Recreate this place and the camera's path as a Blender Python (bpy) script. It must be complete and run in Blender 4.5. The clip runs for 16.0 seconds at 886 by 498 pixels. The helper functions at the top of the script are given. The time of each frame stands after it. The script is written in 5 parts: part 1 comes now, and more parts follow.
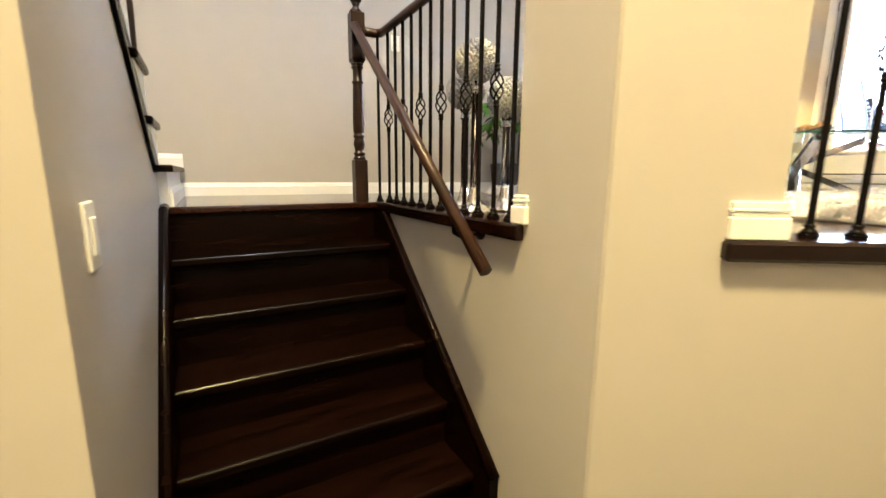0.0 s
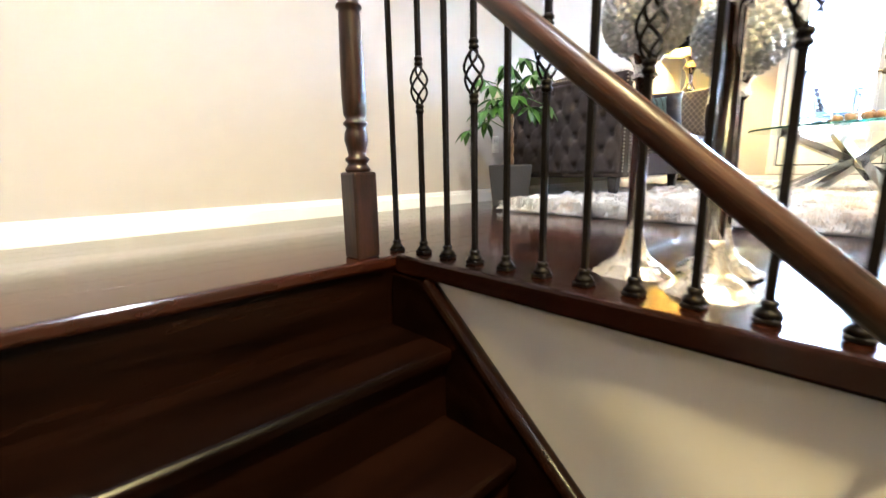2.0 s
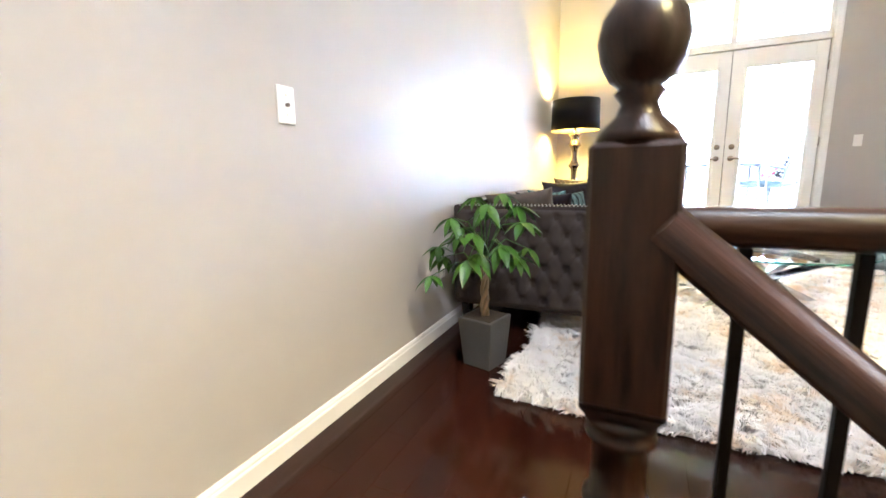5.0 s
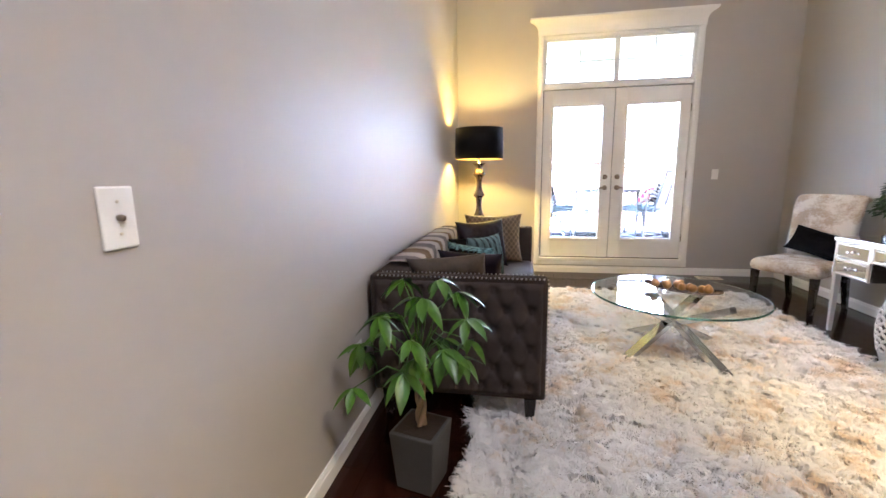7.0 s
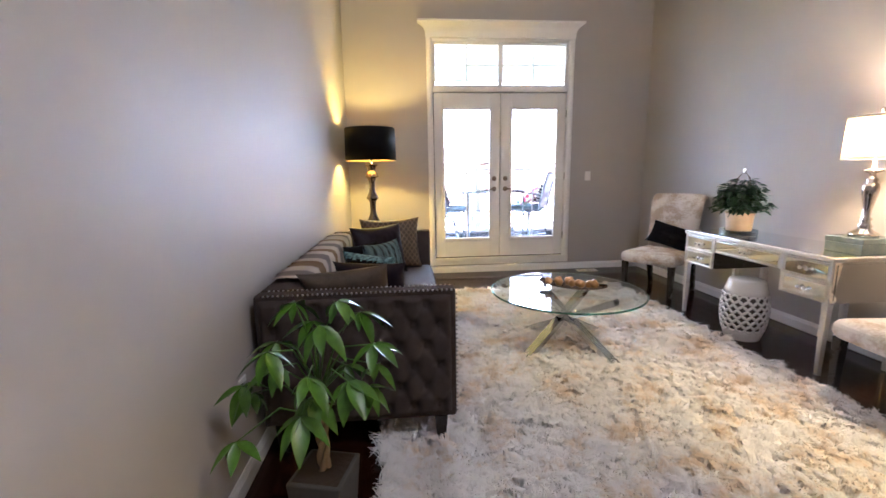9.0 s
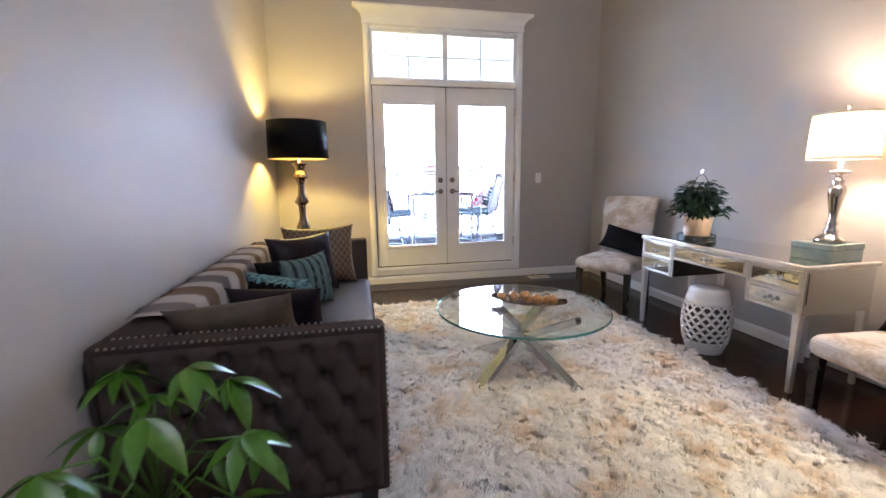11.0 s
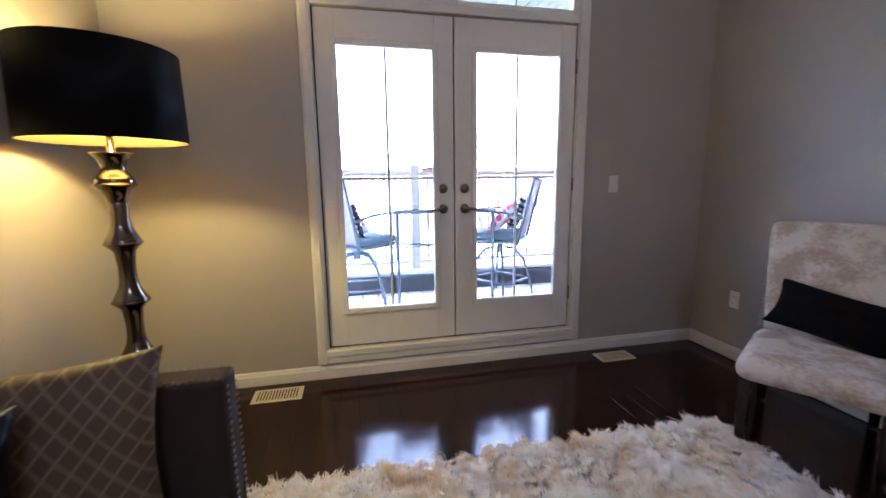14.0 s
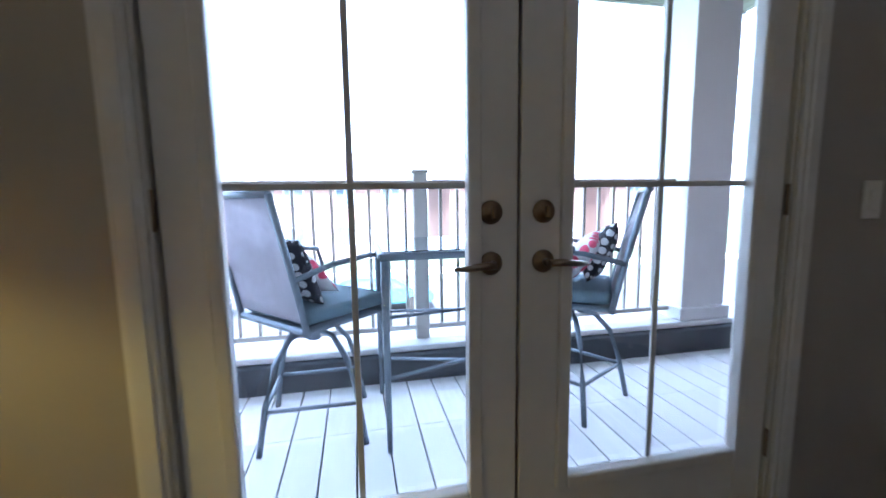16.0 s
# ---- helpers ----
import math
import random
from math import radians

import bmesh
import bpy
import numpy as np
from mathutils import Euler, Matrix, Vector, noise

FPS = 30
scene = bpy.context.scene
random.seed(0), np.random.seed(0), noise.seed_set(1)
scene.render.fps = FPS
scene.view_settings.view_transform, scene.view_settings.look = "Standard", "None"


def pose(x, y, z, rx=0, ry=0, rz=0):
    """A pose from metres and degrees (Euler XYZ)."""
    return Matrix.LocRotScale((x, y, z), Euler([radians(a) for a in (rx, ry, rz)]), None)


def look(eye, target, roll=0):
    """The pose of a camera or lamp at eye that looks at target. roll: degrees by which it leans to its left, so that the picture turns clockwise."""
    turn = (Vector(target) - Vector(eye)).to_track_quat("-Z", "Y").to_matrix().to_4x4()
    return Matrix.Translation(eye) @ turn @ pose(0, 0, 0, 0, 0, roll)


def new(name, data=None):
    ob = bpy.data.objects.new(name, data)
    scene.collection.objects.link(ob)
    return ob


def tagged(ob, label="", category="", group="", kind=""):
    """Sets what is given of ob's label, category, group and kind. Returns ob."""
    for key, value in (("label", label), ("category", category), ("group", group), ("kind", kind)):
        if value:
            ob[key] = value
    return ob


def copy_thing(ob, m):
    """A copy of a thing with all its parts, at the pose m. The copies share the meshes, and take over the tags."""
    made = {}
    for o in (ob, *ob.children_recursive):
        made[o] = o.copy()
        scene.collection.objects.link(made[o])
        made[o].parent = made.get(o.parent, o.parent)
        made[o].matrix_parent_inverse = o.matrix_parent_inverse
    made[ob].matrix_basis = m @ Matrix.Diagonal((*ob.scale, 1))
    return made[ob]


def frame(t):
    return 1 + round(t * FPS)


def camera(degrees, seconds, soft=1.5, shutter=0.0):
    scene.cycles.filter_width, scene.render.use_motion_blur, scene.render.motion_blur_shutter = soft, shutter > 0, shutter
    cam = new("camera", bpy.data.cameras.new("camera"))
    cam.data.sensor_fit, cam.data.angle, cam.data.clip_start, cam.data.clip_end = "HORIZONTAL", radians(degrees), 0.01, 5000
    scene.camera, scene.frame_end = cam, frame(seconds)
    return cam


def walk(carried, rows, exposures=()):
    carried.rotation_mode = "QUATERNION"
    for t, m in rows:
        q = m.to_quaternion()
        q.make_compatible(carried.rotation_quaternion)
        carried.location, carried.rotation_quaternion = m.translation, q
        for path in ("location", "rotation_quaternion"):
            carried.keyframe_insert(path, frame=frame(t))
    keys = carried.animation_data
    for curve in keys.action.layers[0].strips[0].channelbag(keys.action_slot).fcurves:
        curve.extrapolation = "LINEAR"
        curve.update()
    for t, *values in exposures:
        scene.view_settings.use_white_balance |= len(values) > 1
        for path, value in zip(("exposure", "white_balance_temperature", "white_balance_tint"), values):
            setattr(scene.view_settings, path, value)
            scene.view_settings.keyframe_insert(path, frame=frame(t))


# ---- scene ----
cam = camera(93.7, 16.0, shutter=0.4)
PATH = [
    (0, (3.198, -6.081, 0.151), (1.483, -5.113, -0.201), 0.5),
    (0.5, (2.887, -6.048, 0.146), (1.209, -5.016, -0.2), 0.7),
    (1, (2.570, -6.020, 0.168), (0.970, -4.882, -0.205), -0.3),
    (1.5, (2.229, -5.970, 0.179), (0.710, -4.725, -0.198), -0.4),
    (2, (1.963, -5.946, 0.228), (0.524, -4.609, -0.149), -1.2),
    (2.5, (1.736, -5.888, 0.322), (0.373, -4.465, -0.021), -0.8),
    (3, (1.567, -5.873, 0.452), (0.294, -4.372, 0.097), -1.2),
    (3.5, (1.414, -5.857, 0.562), (0.239, -4.276, 0.214), -0.9),
    (4, (1.276, -5.827, 0.685), (0.211, -4.172, 0.329), -0.5),
    (4.5, (1.143, -5.8, 0.785), (0.18, -4.078, 0.456), -0.8),
    (4.7, (1.091, -5.784, 0.848), (0.19, -4.033, 0.499), -1.2),
    (5.0, (1.028, -5.748, 0.918), (0.185, -3.968, 0.576), -1.1),
    (5.6, (0.915, -5.655, 1.045), (0.24, -3.805, 0.70), -0.8),
    (6.8, (0.739, -5.41, 1.202), (0.352, -3.477, 0.863), -0.6),
    (7, (0.728, -5.373, 1.216), (0.388, -3.432, 0.875), -0.8),
    (7.5, (0.697, -5.292, 1.227), (0.482, -3.333, 0.886), -0.8),
    (8, (0.682, -5.231, 1.213), (0.598, -3.262, 0.875), -0.8),
    (8.5, (0.681, -5.221, 1.226), (0.726, -3.251, 0.884), -0.9),
    (9, (0.681, -5.217, 1.234), (0.851, -3.254, 0.887), -0.9),
    (9.5, (0.675, -5.218, 1.233), (0.974, -3.271, 0.887), -1.0),
    (9.7, (0.665, -5.199, 1.224), (1.016, -3.261, 0.878), -0.7),
    (12, (1.007, -4.186, 1.22), (1.42, -2.257, 0.889), -0.8),
    (12.5, (1.094, -3.806, 1.225), (1.507, -1.877, 0.898), -1.0),
    (13, (1.152, -3.418, 1.241), (1.564, -1.488, 0.912), -1.0),
    (13.5, (1.193, -3.03, 1.245), (1.606, -1.101, 0.918), -0.6),
    (14, (1.208, -2.606, 1.241), (1.635, -0.679, 0.917), -0.7),
    (14.5, (1.282, -2.23, 1.236), (1.682, -0.295, 0.924), -0.6),
    (15, (1.336, -1.822, 1.223), (1.741, 0.115, 0.934), -0.5),
    (15.2, (1.355, -1.646, 1.229), (1.762, 0.29, 0.935), -0.6),
    (15.5, (1.396, -1.405, 1.242), (1.794, 0.533, 0.95), -0.4),
    (16, (1.463, -0.986, 1.229), (1.866, 0.957, 0.984), -0.8),
]
walk(cam, [(t, look(eye, target, roll)) for t, eye, target, roll in PATH],
     exposures=[(0, 6.45, 5400, 10), (1.5, 7.05, 5050, 10), (3.0, 7.4, 5000, 10), (4.2, 7.15, 4980, 10), (4.6, 7.05, 5000, 10), (5.6, 6.5, 5150, 14), (6.8, 6.05, 5250, 18),
                (9.5, 5.5, 5200, 20), (12.0, 5.38, 4950, 20), (13.0, 5.15, 4950, 20), (14.0, 4.72, 4900, 22), (15.0, 3.90, 5050, 20), (16.0, 3.42, 4900, 12)])

# ---- daylight and lamps ----
world = bpy.data.worlds.new("overcast_day")
scene.world = world
world.use_nodes = True
wn = world.node_tree.nodes
sky = wn.new("ShaderNodeTexSky")
sky.sky_type = "NISHITA"
sky.sun_disc = False
sky.sun_elevation = radians(50)
sky.sun_rotation = radians(194)
sky.air_density = 1.0
sky.dust_density = 1.5
sky.ozone_density = 0.6
wn["Background"].inputs["Strength"].default_value = 0.15
# bright high cloud over most of the sky
cloud = wn.new("ShaderNodeMix")
cloud.data_type = "RGBA"
cloud.inputs["Factor"].default_value = 0.6
cloud.inputs["B"].default_value = (6.0, 6.0, 6.1, 1)
world.node_tree.links.new(sky.outputs["Color"], cloud.inputs["A"])
world.node_tree.links.new(cloud.outputs["Result"], wn["Background"].inputs["Color"])


def lamp(name, kind, m, energy, colour, size=0.1, size_y=None, spread=None):
    d = bpy.data.lights.new(name, kind)
    d.energy, d.color = energy, colour
    if kind == "AREA":
        d.shape, d.size, d.size_y = "RECTANGLE", size, size_y or size
        if spread:
            d.spread = radians(spread)
    elif kind == "SUN":
        d.angle = radians(size)
    else:
        d.shadow_soft_size = size
    ob = new(name, d)
    ob.matrix_world = m
    return ob


lamp("sun", "SUN", look((0, 0, 30), (6.0, 24.0, 0)), 5.0, (1.0, 0.97, 0.93), 8)
WARM = (1.0, 0.72, 0.40)
lamp("floor_lamp_bulb", "POINT", pose(0.33, -0.75, 1.56), 1.75, (1.0, 0.68, 0.15), 0.04)
lamp("desk_lamp_bulb", "POINT", pose(3.44, -2.96, 1.43), 1.5, (1.0, 0.70, 0.38), 0.05)
lamp("foyer_light", "AREA", look((3.75, -6.3, 4.3), (3.65, -6.2, 0)), 3.9, (1.0, 0.70, 0.25), 0.5, spread=105)
lamp("stair_hall_bulb", "POINT", pose(2.0, -5.68, 3.84), 3.3, (1.0, 0.92, 0.85), 0.2)


# ---- materials ----
def material(name, base, rough=0.5, metal=0.0, dark=None, scale=8.0, amount=0.35, bump=0.0, bump_scale=60.0,
             stretch=(1, 1, 1), per_object=0.0, ramp=(0.45, 0.95), **extra):
    """A principled material with two scales of variation and a fine relief."""
    m = bpy.data.materials.new(name)
    m.use_nodes = True
    nt = m.node_tree
    n, l = nt.nodes, nt.links
    p = n["Principled BSDF"]
    co = n.new("ShaderNodeTexCoord")
    mp = n.new("ShaderNodeMapping")
    mp.inputs["Scale"].default_value = stretch
    l.new(co.outputs["Object"], mp.inputs["Vector"])
    vec = mp.outputs["Vector"]
    if per_object:
        info = n.new("ShaderNodeObjectInfo")
        off = n.new("ShaderNodeVectorMath")
        off.operation = "MULTIPLY_ADD"
        l.new(info.outputs["Random"], off.inputs[0])
        off.inputs[1].default_value = (37.0, 91.0, 53.0)
        l.new(vec, off.inputs[2])
        vec = off.outputs[0]
    a, b = n.new("ShaderNodeTexNoise"), n.new("ShaderNodeTexNoise")
    a.inputs["Scale"].default_value, a.inputs["Detail"].default_value = scale, 4
    b.inputs["Scale"].default_value, b.inputs["Detail"].default_value = scale * 7, 3
    for t in (a, b):
        l.new(vec, t.inputs["Vector"])
    add = n.new("ShaderNodeMath")
    add.operation = "MULTIPLY_ADD"
    l.new(b.outputs["Fac"], add.inputs[0])
    add.inputs[1].default_value = 0.4
    l.new(a.outputs["Fac"], add.inputs[2])
    rng = n.new("ShaderNodeMapRange")
    rng.inputs["From Min"].default_value, rng.inputs["From Max"].default_value = ramp
    l.new(add.outputs[0], rng.inputs["Value"])
    mix = n.new("ShaderNodeMix")
    mix.data_type = "RGBA"
    d = dark or tuple(c * (1 - amount) for c in base)
    mix.inputs["A"].default_value, mix.inputs["B"].default_value = (*d, 1), (*base, 1)
    l.new(rng.outputs["Result"], mix.inputs["Factor"])
    colour = mix.outputs["Result"]
    if per_object:
        hsv = n.new("ShaderNodeHueSaturation")
        vr = n.new("ShaderNodeMapRange")
        vr.inputs["To Min"].default_value, vr.inputs["To Max"].default_value = 1 - per_object, 1 + per_object
        l.new(info.outputs["Random"], vr.inputs["Value"])
        l.new(vr.outputs["Result"], hsv.inputs["Value"])
        l.new(colour, hsv.inputs["Color"])
        colour = hsv.outputs["Color"]
    l.new(colour, p.inputs["Base Color"])
    rr = n.new("ShaderNodeMapRange")
    rr.inputs["To Min"].default_value, rr.inputs["To Max"].default_value = rough * 0.85, min(1, rough * 1.15)
    l.new(add.outputs[0], rr.inputs["Value"])
    l.new(rr.outputs["Result"], p.inputs["Roughness"])
    p.inputs["Metallic"].default_value = metal
    if bump:
        bt = n.new("ShaderNodeTexNoise")
        bt.inputs["Scale"].default_value, bt.inputs["Detail"].default_value = bump_scale, 3
        l.new(vec, bt.inputs["Vector"])
        bm_ = n.new("ShaderNodeBump")
        bm_.inputs["Strength"].default_value, bm_.inputs["Distance"].default_value = bump, 0.004
        l.new(bt.outputs["Fac"], bm_.inputs["Height"])
        l.new(bm_.outputs["Normal"], p.inputs["Normal"])
    for k, v in extra.items():
        p.inputs[k.replace("_", " ")].default_value = v
    return m


def glass(name, colour, rough=0.0, ior=1.45):
    m = bpy.data.materials.new(name)
    m.use_nodes = True
    p = m.node_tree.nodes["Principled BSDF"]
    p.inputs["Base Color"].default_value = (*colour, 1)
    p.inputs["Roughness"].default_value, p.inputs["IOR"].default_value = rough, ior
    p.inputs["Transmission Weight"].default_value = 1.0
    return m


def striped(name, colours, axis, width, rough=0.9, soft=0.05):
    """Cloth with stripes of the colours along one axis."""
    m = material(name, colours[0], rough, bump=0.4, bump_scale=300)
    n, l = m.node_tree.nodes, m.node_tree.links
    co = n.new("ShaderNodeTexCoord")
    sep = n.new("ShaderNodeSeparateXYZ")
    l.new(co.outputs["Object"], sep.inputs[0])
    k = n.new("ShaderNodeMath")
    k.operation = "DIVIDE"
    l.new(sep.outputs[axis], k.inputs[0])
    k.inputs[1].default_value = width * len(colours)
    fr = n.new("ShaderNodeMath")
    fr.operation = "FRACT"
    l.new(k.outputs[0], fr.inputs[0])
    ramp = n.new("ShaderNodeValToRGB")
    e = ramp.color_ramp.elements
    for i, c in enumerate(colours):
        for s in (i / len(colours) + soft / 2, (i + 1) / len(colours) - soft / 2):
            el = e.new(s)
            el.color = (*c, 1)
    e.remove(e[-1]), e.remove(e[0])
    l.new(fr.outputs[0], ramp.inputs["Fac"])
    l.new(ramp.outputs["Color"], n["Principled BSDF"].inputs["Base Color"])
    return m


WALL = material("greige_wall_paint", (0.43, 0.402, 0.370), 0.44, scale=1.3, amount=0.05, bump=0.06, bump_scale=220)
CEIL = material("ceiling_paint", (0.78, 0.77, 0.75), 0.9, scale=2, amount=0.05, bump=0.1, bump_scale=200)
TRIM = material("white_trim_paint", (0.80, 0.79, 0.76), 0.38, scale=6, amount=0.06)
FLOOR = material("espresso_floor_wood", (0.027, 0.0072, 0.0036), 0.12, dark=(0.012, 0.0032, 0.0017), scale=7, stretch=(6, 0.6, 1),
                 per_object=0.14, bump=0.03, bump_scale=40, Specular_IOR_Level=0.28)
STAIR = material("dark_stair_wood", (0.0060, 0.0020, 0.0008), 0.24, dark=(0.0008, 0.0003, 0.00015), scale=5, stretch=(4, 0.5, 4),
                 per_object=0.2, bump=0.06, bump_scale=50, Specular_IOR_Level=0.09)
CAPW = material("dark_nosing_wood", (0.010, 0.0032, 0.0016), 0.16, dark=(0.005, 0.0015, 0.0008), scale=7, stretch=(0.6, 6, 6), bump=0.04, Specular_IOR_Level=0.3)
RAILW = material("walnut_stained_wood", (0.046, 0.0180, 0.0080), 0.33, dark=(0.007, 0.0027, 0.0014), scale=13, stretch=(0.35, 6, 6), ramp=(0.50, 0.88), bump=0.12, Specular_IOR_Level=0.32)
NEWEL = material("walnut_newel_wood", (0.026, 0.0100, 0.0046), 0.30, dark=(0.004, 0.0016, 0.001), scale=14, stretch=(6, 6, 0.5), ramp=(0.50, 0.90), bump=0.10, Specular_IOR_Level=0.32)
IRON = material("black_bronze_iron", (0.0036, 0.0022, 0.0016), 0.45, 0.0, scale=30, amount=0.4, Specular_IOR_Level=0.1)
SOFA = material("taupe_linen_upholstery", (0.058, 0.046, 0.040), 0.85, scale=9, amount=0.2, bump=0.5, bump_scale=420, Specular_IOR_Level=0.12)
SEATM = material("grey_velvet_seat", (0.100, 0.088, 0.088), 0.7, scale=6, amount=0.2, bump=0.3, bump_scale=300, Sheen_Weight=0.08)
BLACKW = material("black_lacquered_wood", (0.018, 0.014, 0.012), 0.25, scale=20, amount=0.4)
NAIL = material("nickel_nailhead", (0.46, 0.44, 0.41), 0.28, 1.0, amount=0.1)
CHROME = material("polished_chrome", (0.60, 0.61, 0.63), 0.07, 1.0, scale=4, amount=0.06)
SHAG = material("ivory_shag_wool", (0.97, 0.955, 0.93), 0.9, dark=(0.80, 0.62, 0.42), scale=5.5, ramp=(0.50, 0.70), Specular_IOR_Level=0.2)
LEAF = material("money_tree_leaf", (0.068, 0.180, 0.010), 0.34, dark=(0.018, 0.060, 0.004), scale=9, bump=0.1, bump_scale=50)
LEAF2 = material("dark_green_leaf", (0.022, 0.062, 0.020), 0.35, dark=(0.010, 0.030, 0.010), scale=14)
BARK = material("pale_bark", (0.30, 0.21, 0.13), 0.8, scale=20, bump=0.4)
CONC = material("grey_concrete_planter", (0.068, 0.066, 0.064), 0.8, scale=8, amount=0.25, bump=0.4, bump_scale=90)
SOIL = material("potting_soil", (0.035, 0.024, 0.016), 0.95, scale=60, bump=1.0)
MIRROR = material("antique_mirror", (0.80, 0.80, 0.79), 0.04, 1.0, scale=5, amount=0.05)
SILVER = material("champagne_silver_leaf", (0.76, 0.74, 0.70), 0.30, 0.65, scale=18, amount=0.15)
CREAM = material("cream_damask_fabric", (0.66, 0.61, 0.54), 0.85, dark=(0.43, 0.34, 0.25), scale=9, ramp=(0.58, 0.80), bump=0.35, bump_scale=260)
BLACKF = material("black_fabric", (0.006, 0.0055, 0.0065), 0.9, scale=12, amount=0.3, bump=0.4, bump_scale=300, Specular_IOR_Level=0.12)
PLUM = material("plum_satin_fabric", (0.0115, 0.0058, 0.0115), 0.45, dark=(0.005, 0.0025, 0.005), scale=6, bump=0.3, bump_scale=40, Specular_IOR_Level=0.2)
# dark teal blotches paint the shade in the gaps between ruffles
TEAL = material("teal_shaded_ruffle_fabric", (0.16, 0.30, 0.31), 0.8, dark=(0.025, 0.06, 0.068), scale=42, ramp=(0.60, 0.80), bump=0.8, bump_scale=70)
TAUPEF = material("taupe_silk_fabric", (0.085, 0.064, 0.044), 0.42, dark=(0.040, 0.029, 0.020), scale=14, bump=0.3, bump_scale=120)
THROW = striped("striped_throw_cloth", [(0.62, 0.55, 0.47), (0.25, 0.22, 0.21), (0.66, 0.60, 0.53), (0.26, 0.175, 0.10)], "Y", 0.105, soft=0.05)
TEALSTRIPE = striped("teal_striped_fabric", [(0.068, 0.112, 0.115), (0.092, 0.142, 0.145), (0.068, 0.112, 0.115), (0.012, 0.020, 0.024)], "X", 0.0145)
SHADEB = material("black_lamp_shade", (0.003, 0.0034, 0.0046), 0.6, scale=30, amount=0.3, Specular_IOR_Level=0.12)
GOLDIN = material("gold_shade_lining", (0.75, 0.52, 0.20), 0.45, 0.5, amount=0.1)
LAMPB = material("smoked_mercury_glass", (0.20, 0.165, 0.135), 0.14, 1.0, scale=7, amount=0.4)
LAMPS = material("silvered_lamp_base", (0.62, 0.58, 0.52), 0.14, 1.0, scale=7, amount=0.2)
CERAM = material("white_glazed_ceramic", (0.78, 0.77, 0.75), 0.15, scale=9, amount=0.05)
# dark colour for the shade seen through the stool's holes
CORESHADE = material("stool_core_shade", (0.10, 0.095, 0.09), 0.9)
GOLDB = material("gilded_pot", (0.62, 0.47, 0.31), 0.42, 0.3, scale=10, amount=0.2)
GOLDFR = material("golden_fruit", (0.50, 0.28, 0.10), 0.35, 0.4, scale=20, amount=0.4)
TRAY = material("bronze_tray", (0.42, 0.33, 0.27), 0.2, 0.9, scale=12, amount=0.3)
PLATE = material("white_plastic_plate", (0.80, 0.79, 0.75), 0.35, scale=12, amount=0.04)
VENT = material("cream_metal_register", (0.66, 0.60, 0.48), 0.4, 0.2, scale=20, amount=0.1)
SLOT = material("dark_slot", (0.02, 0.016, 0.012), 0.8)
NICKEL = material("aged_bronze_hardware", (0.30, 0.25, 0.20), 0.28, 1.0, scale=30, amount=0.2)
BOXM = material("verdigris_mirror_box", (0.52, 0.60, 0.57), 0.22, 0.55, dark=(0.30, 0.40, 0.38), scale=12)
CRYSTAL = material("crystal_beads", (0.98, 0.98, 0.98), 0.05, 0.0, amount=0.03, Transmission_Weight=0.6)
BASEG = material("champagne_mercury_base", (0.80, 0.73, 0.62), 0.13, 0.9, scale=26, amount=0.4, bump=0.9, bump_scale=45)
DECK = material("grey_deck_board", (0.84, 0.84, 0.83), 0.6, dark=(0.74, 0.74, 0.73), scale=5, stretch=(6, 0.5, 1), per_object=0.05)
CURB = material("dark_membrane", (0.07, 0.08, 0.09), 0.8, scale=10, bump=0.3)
OUTW = material("white_outdoor_paint", (0.72, 0.73, 0.72), 0.5, scale=4, amount=0.08)
# white soffit paint with the roof's shade put into a darker grey
SOFFIT = material("shaded_white_soffit", (0.34, 0.34, 0.33), 0.6, scale=4, amount=0.08)
RAILP = material("taupe_rail_paint", (0.52, 0.50, 0.46), 0.5, scale=6, amount=0.1)
PATIO = material("slate_patio_metal", (0.17, 0.205, 0.24), 0.4, 0.5, scale=20, amount=0.2)
SLING = material("grey_sling_mesh", (0.56, 0.55, 0.60), 0.8, scale=30, amount=0.15, bump=0.4, bump_scale=500)
CUSH = material("slate_cushion", (0.14, 0.20, 0.24), 0.85, scale=12, amount=0.2, bump=0.3, bump_scale=200)
STONE = material("dark_stone_facing", (0.16, 0.16, 0.17), 0.8, dark=(0.07, 0.07, 0.08), scale=6, bump=0.8, bump_scale=20)
BRICK = material("red_house_brick", (0.32, 0.20, 0.16), 0.85, dark=(0.22, 0.14, 0.11), scale=14)
SHINGLE = material("grey_brown_shingles", (0.13, 0.105, 0.11), 0.9, scale=3, amount=0.3)
GRASS = material("lawn_grass", (0.08, 0.10, 0.05), 0.95, scale=2, amount=0.4)
ASPHALT = material("road_asphalt", (0.06, 0.06, 0.062), 0.9, scale=5, amount=0.2)
PANE = glass("window_glass", (0.97, 0.99, 1.0), 0.0, 1.45)
TABLEG = glass("green_tinted_glass", (0.92, 0.985, 0.97), 0.0, 1.45)
TABLEE = glass("green_glass_edge", (0.25, 0.72, 0.60), 0.05, 1.5)
DARKPANE = material("far_window_pane", (0.10, 0.13, 0.16), 0.1, scale=2)


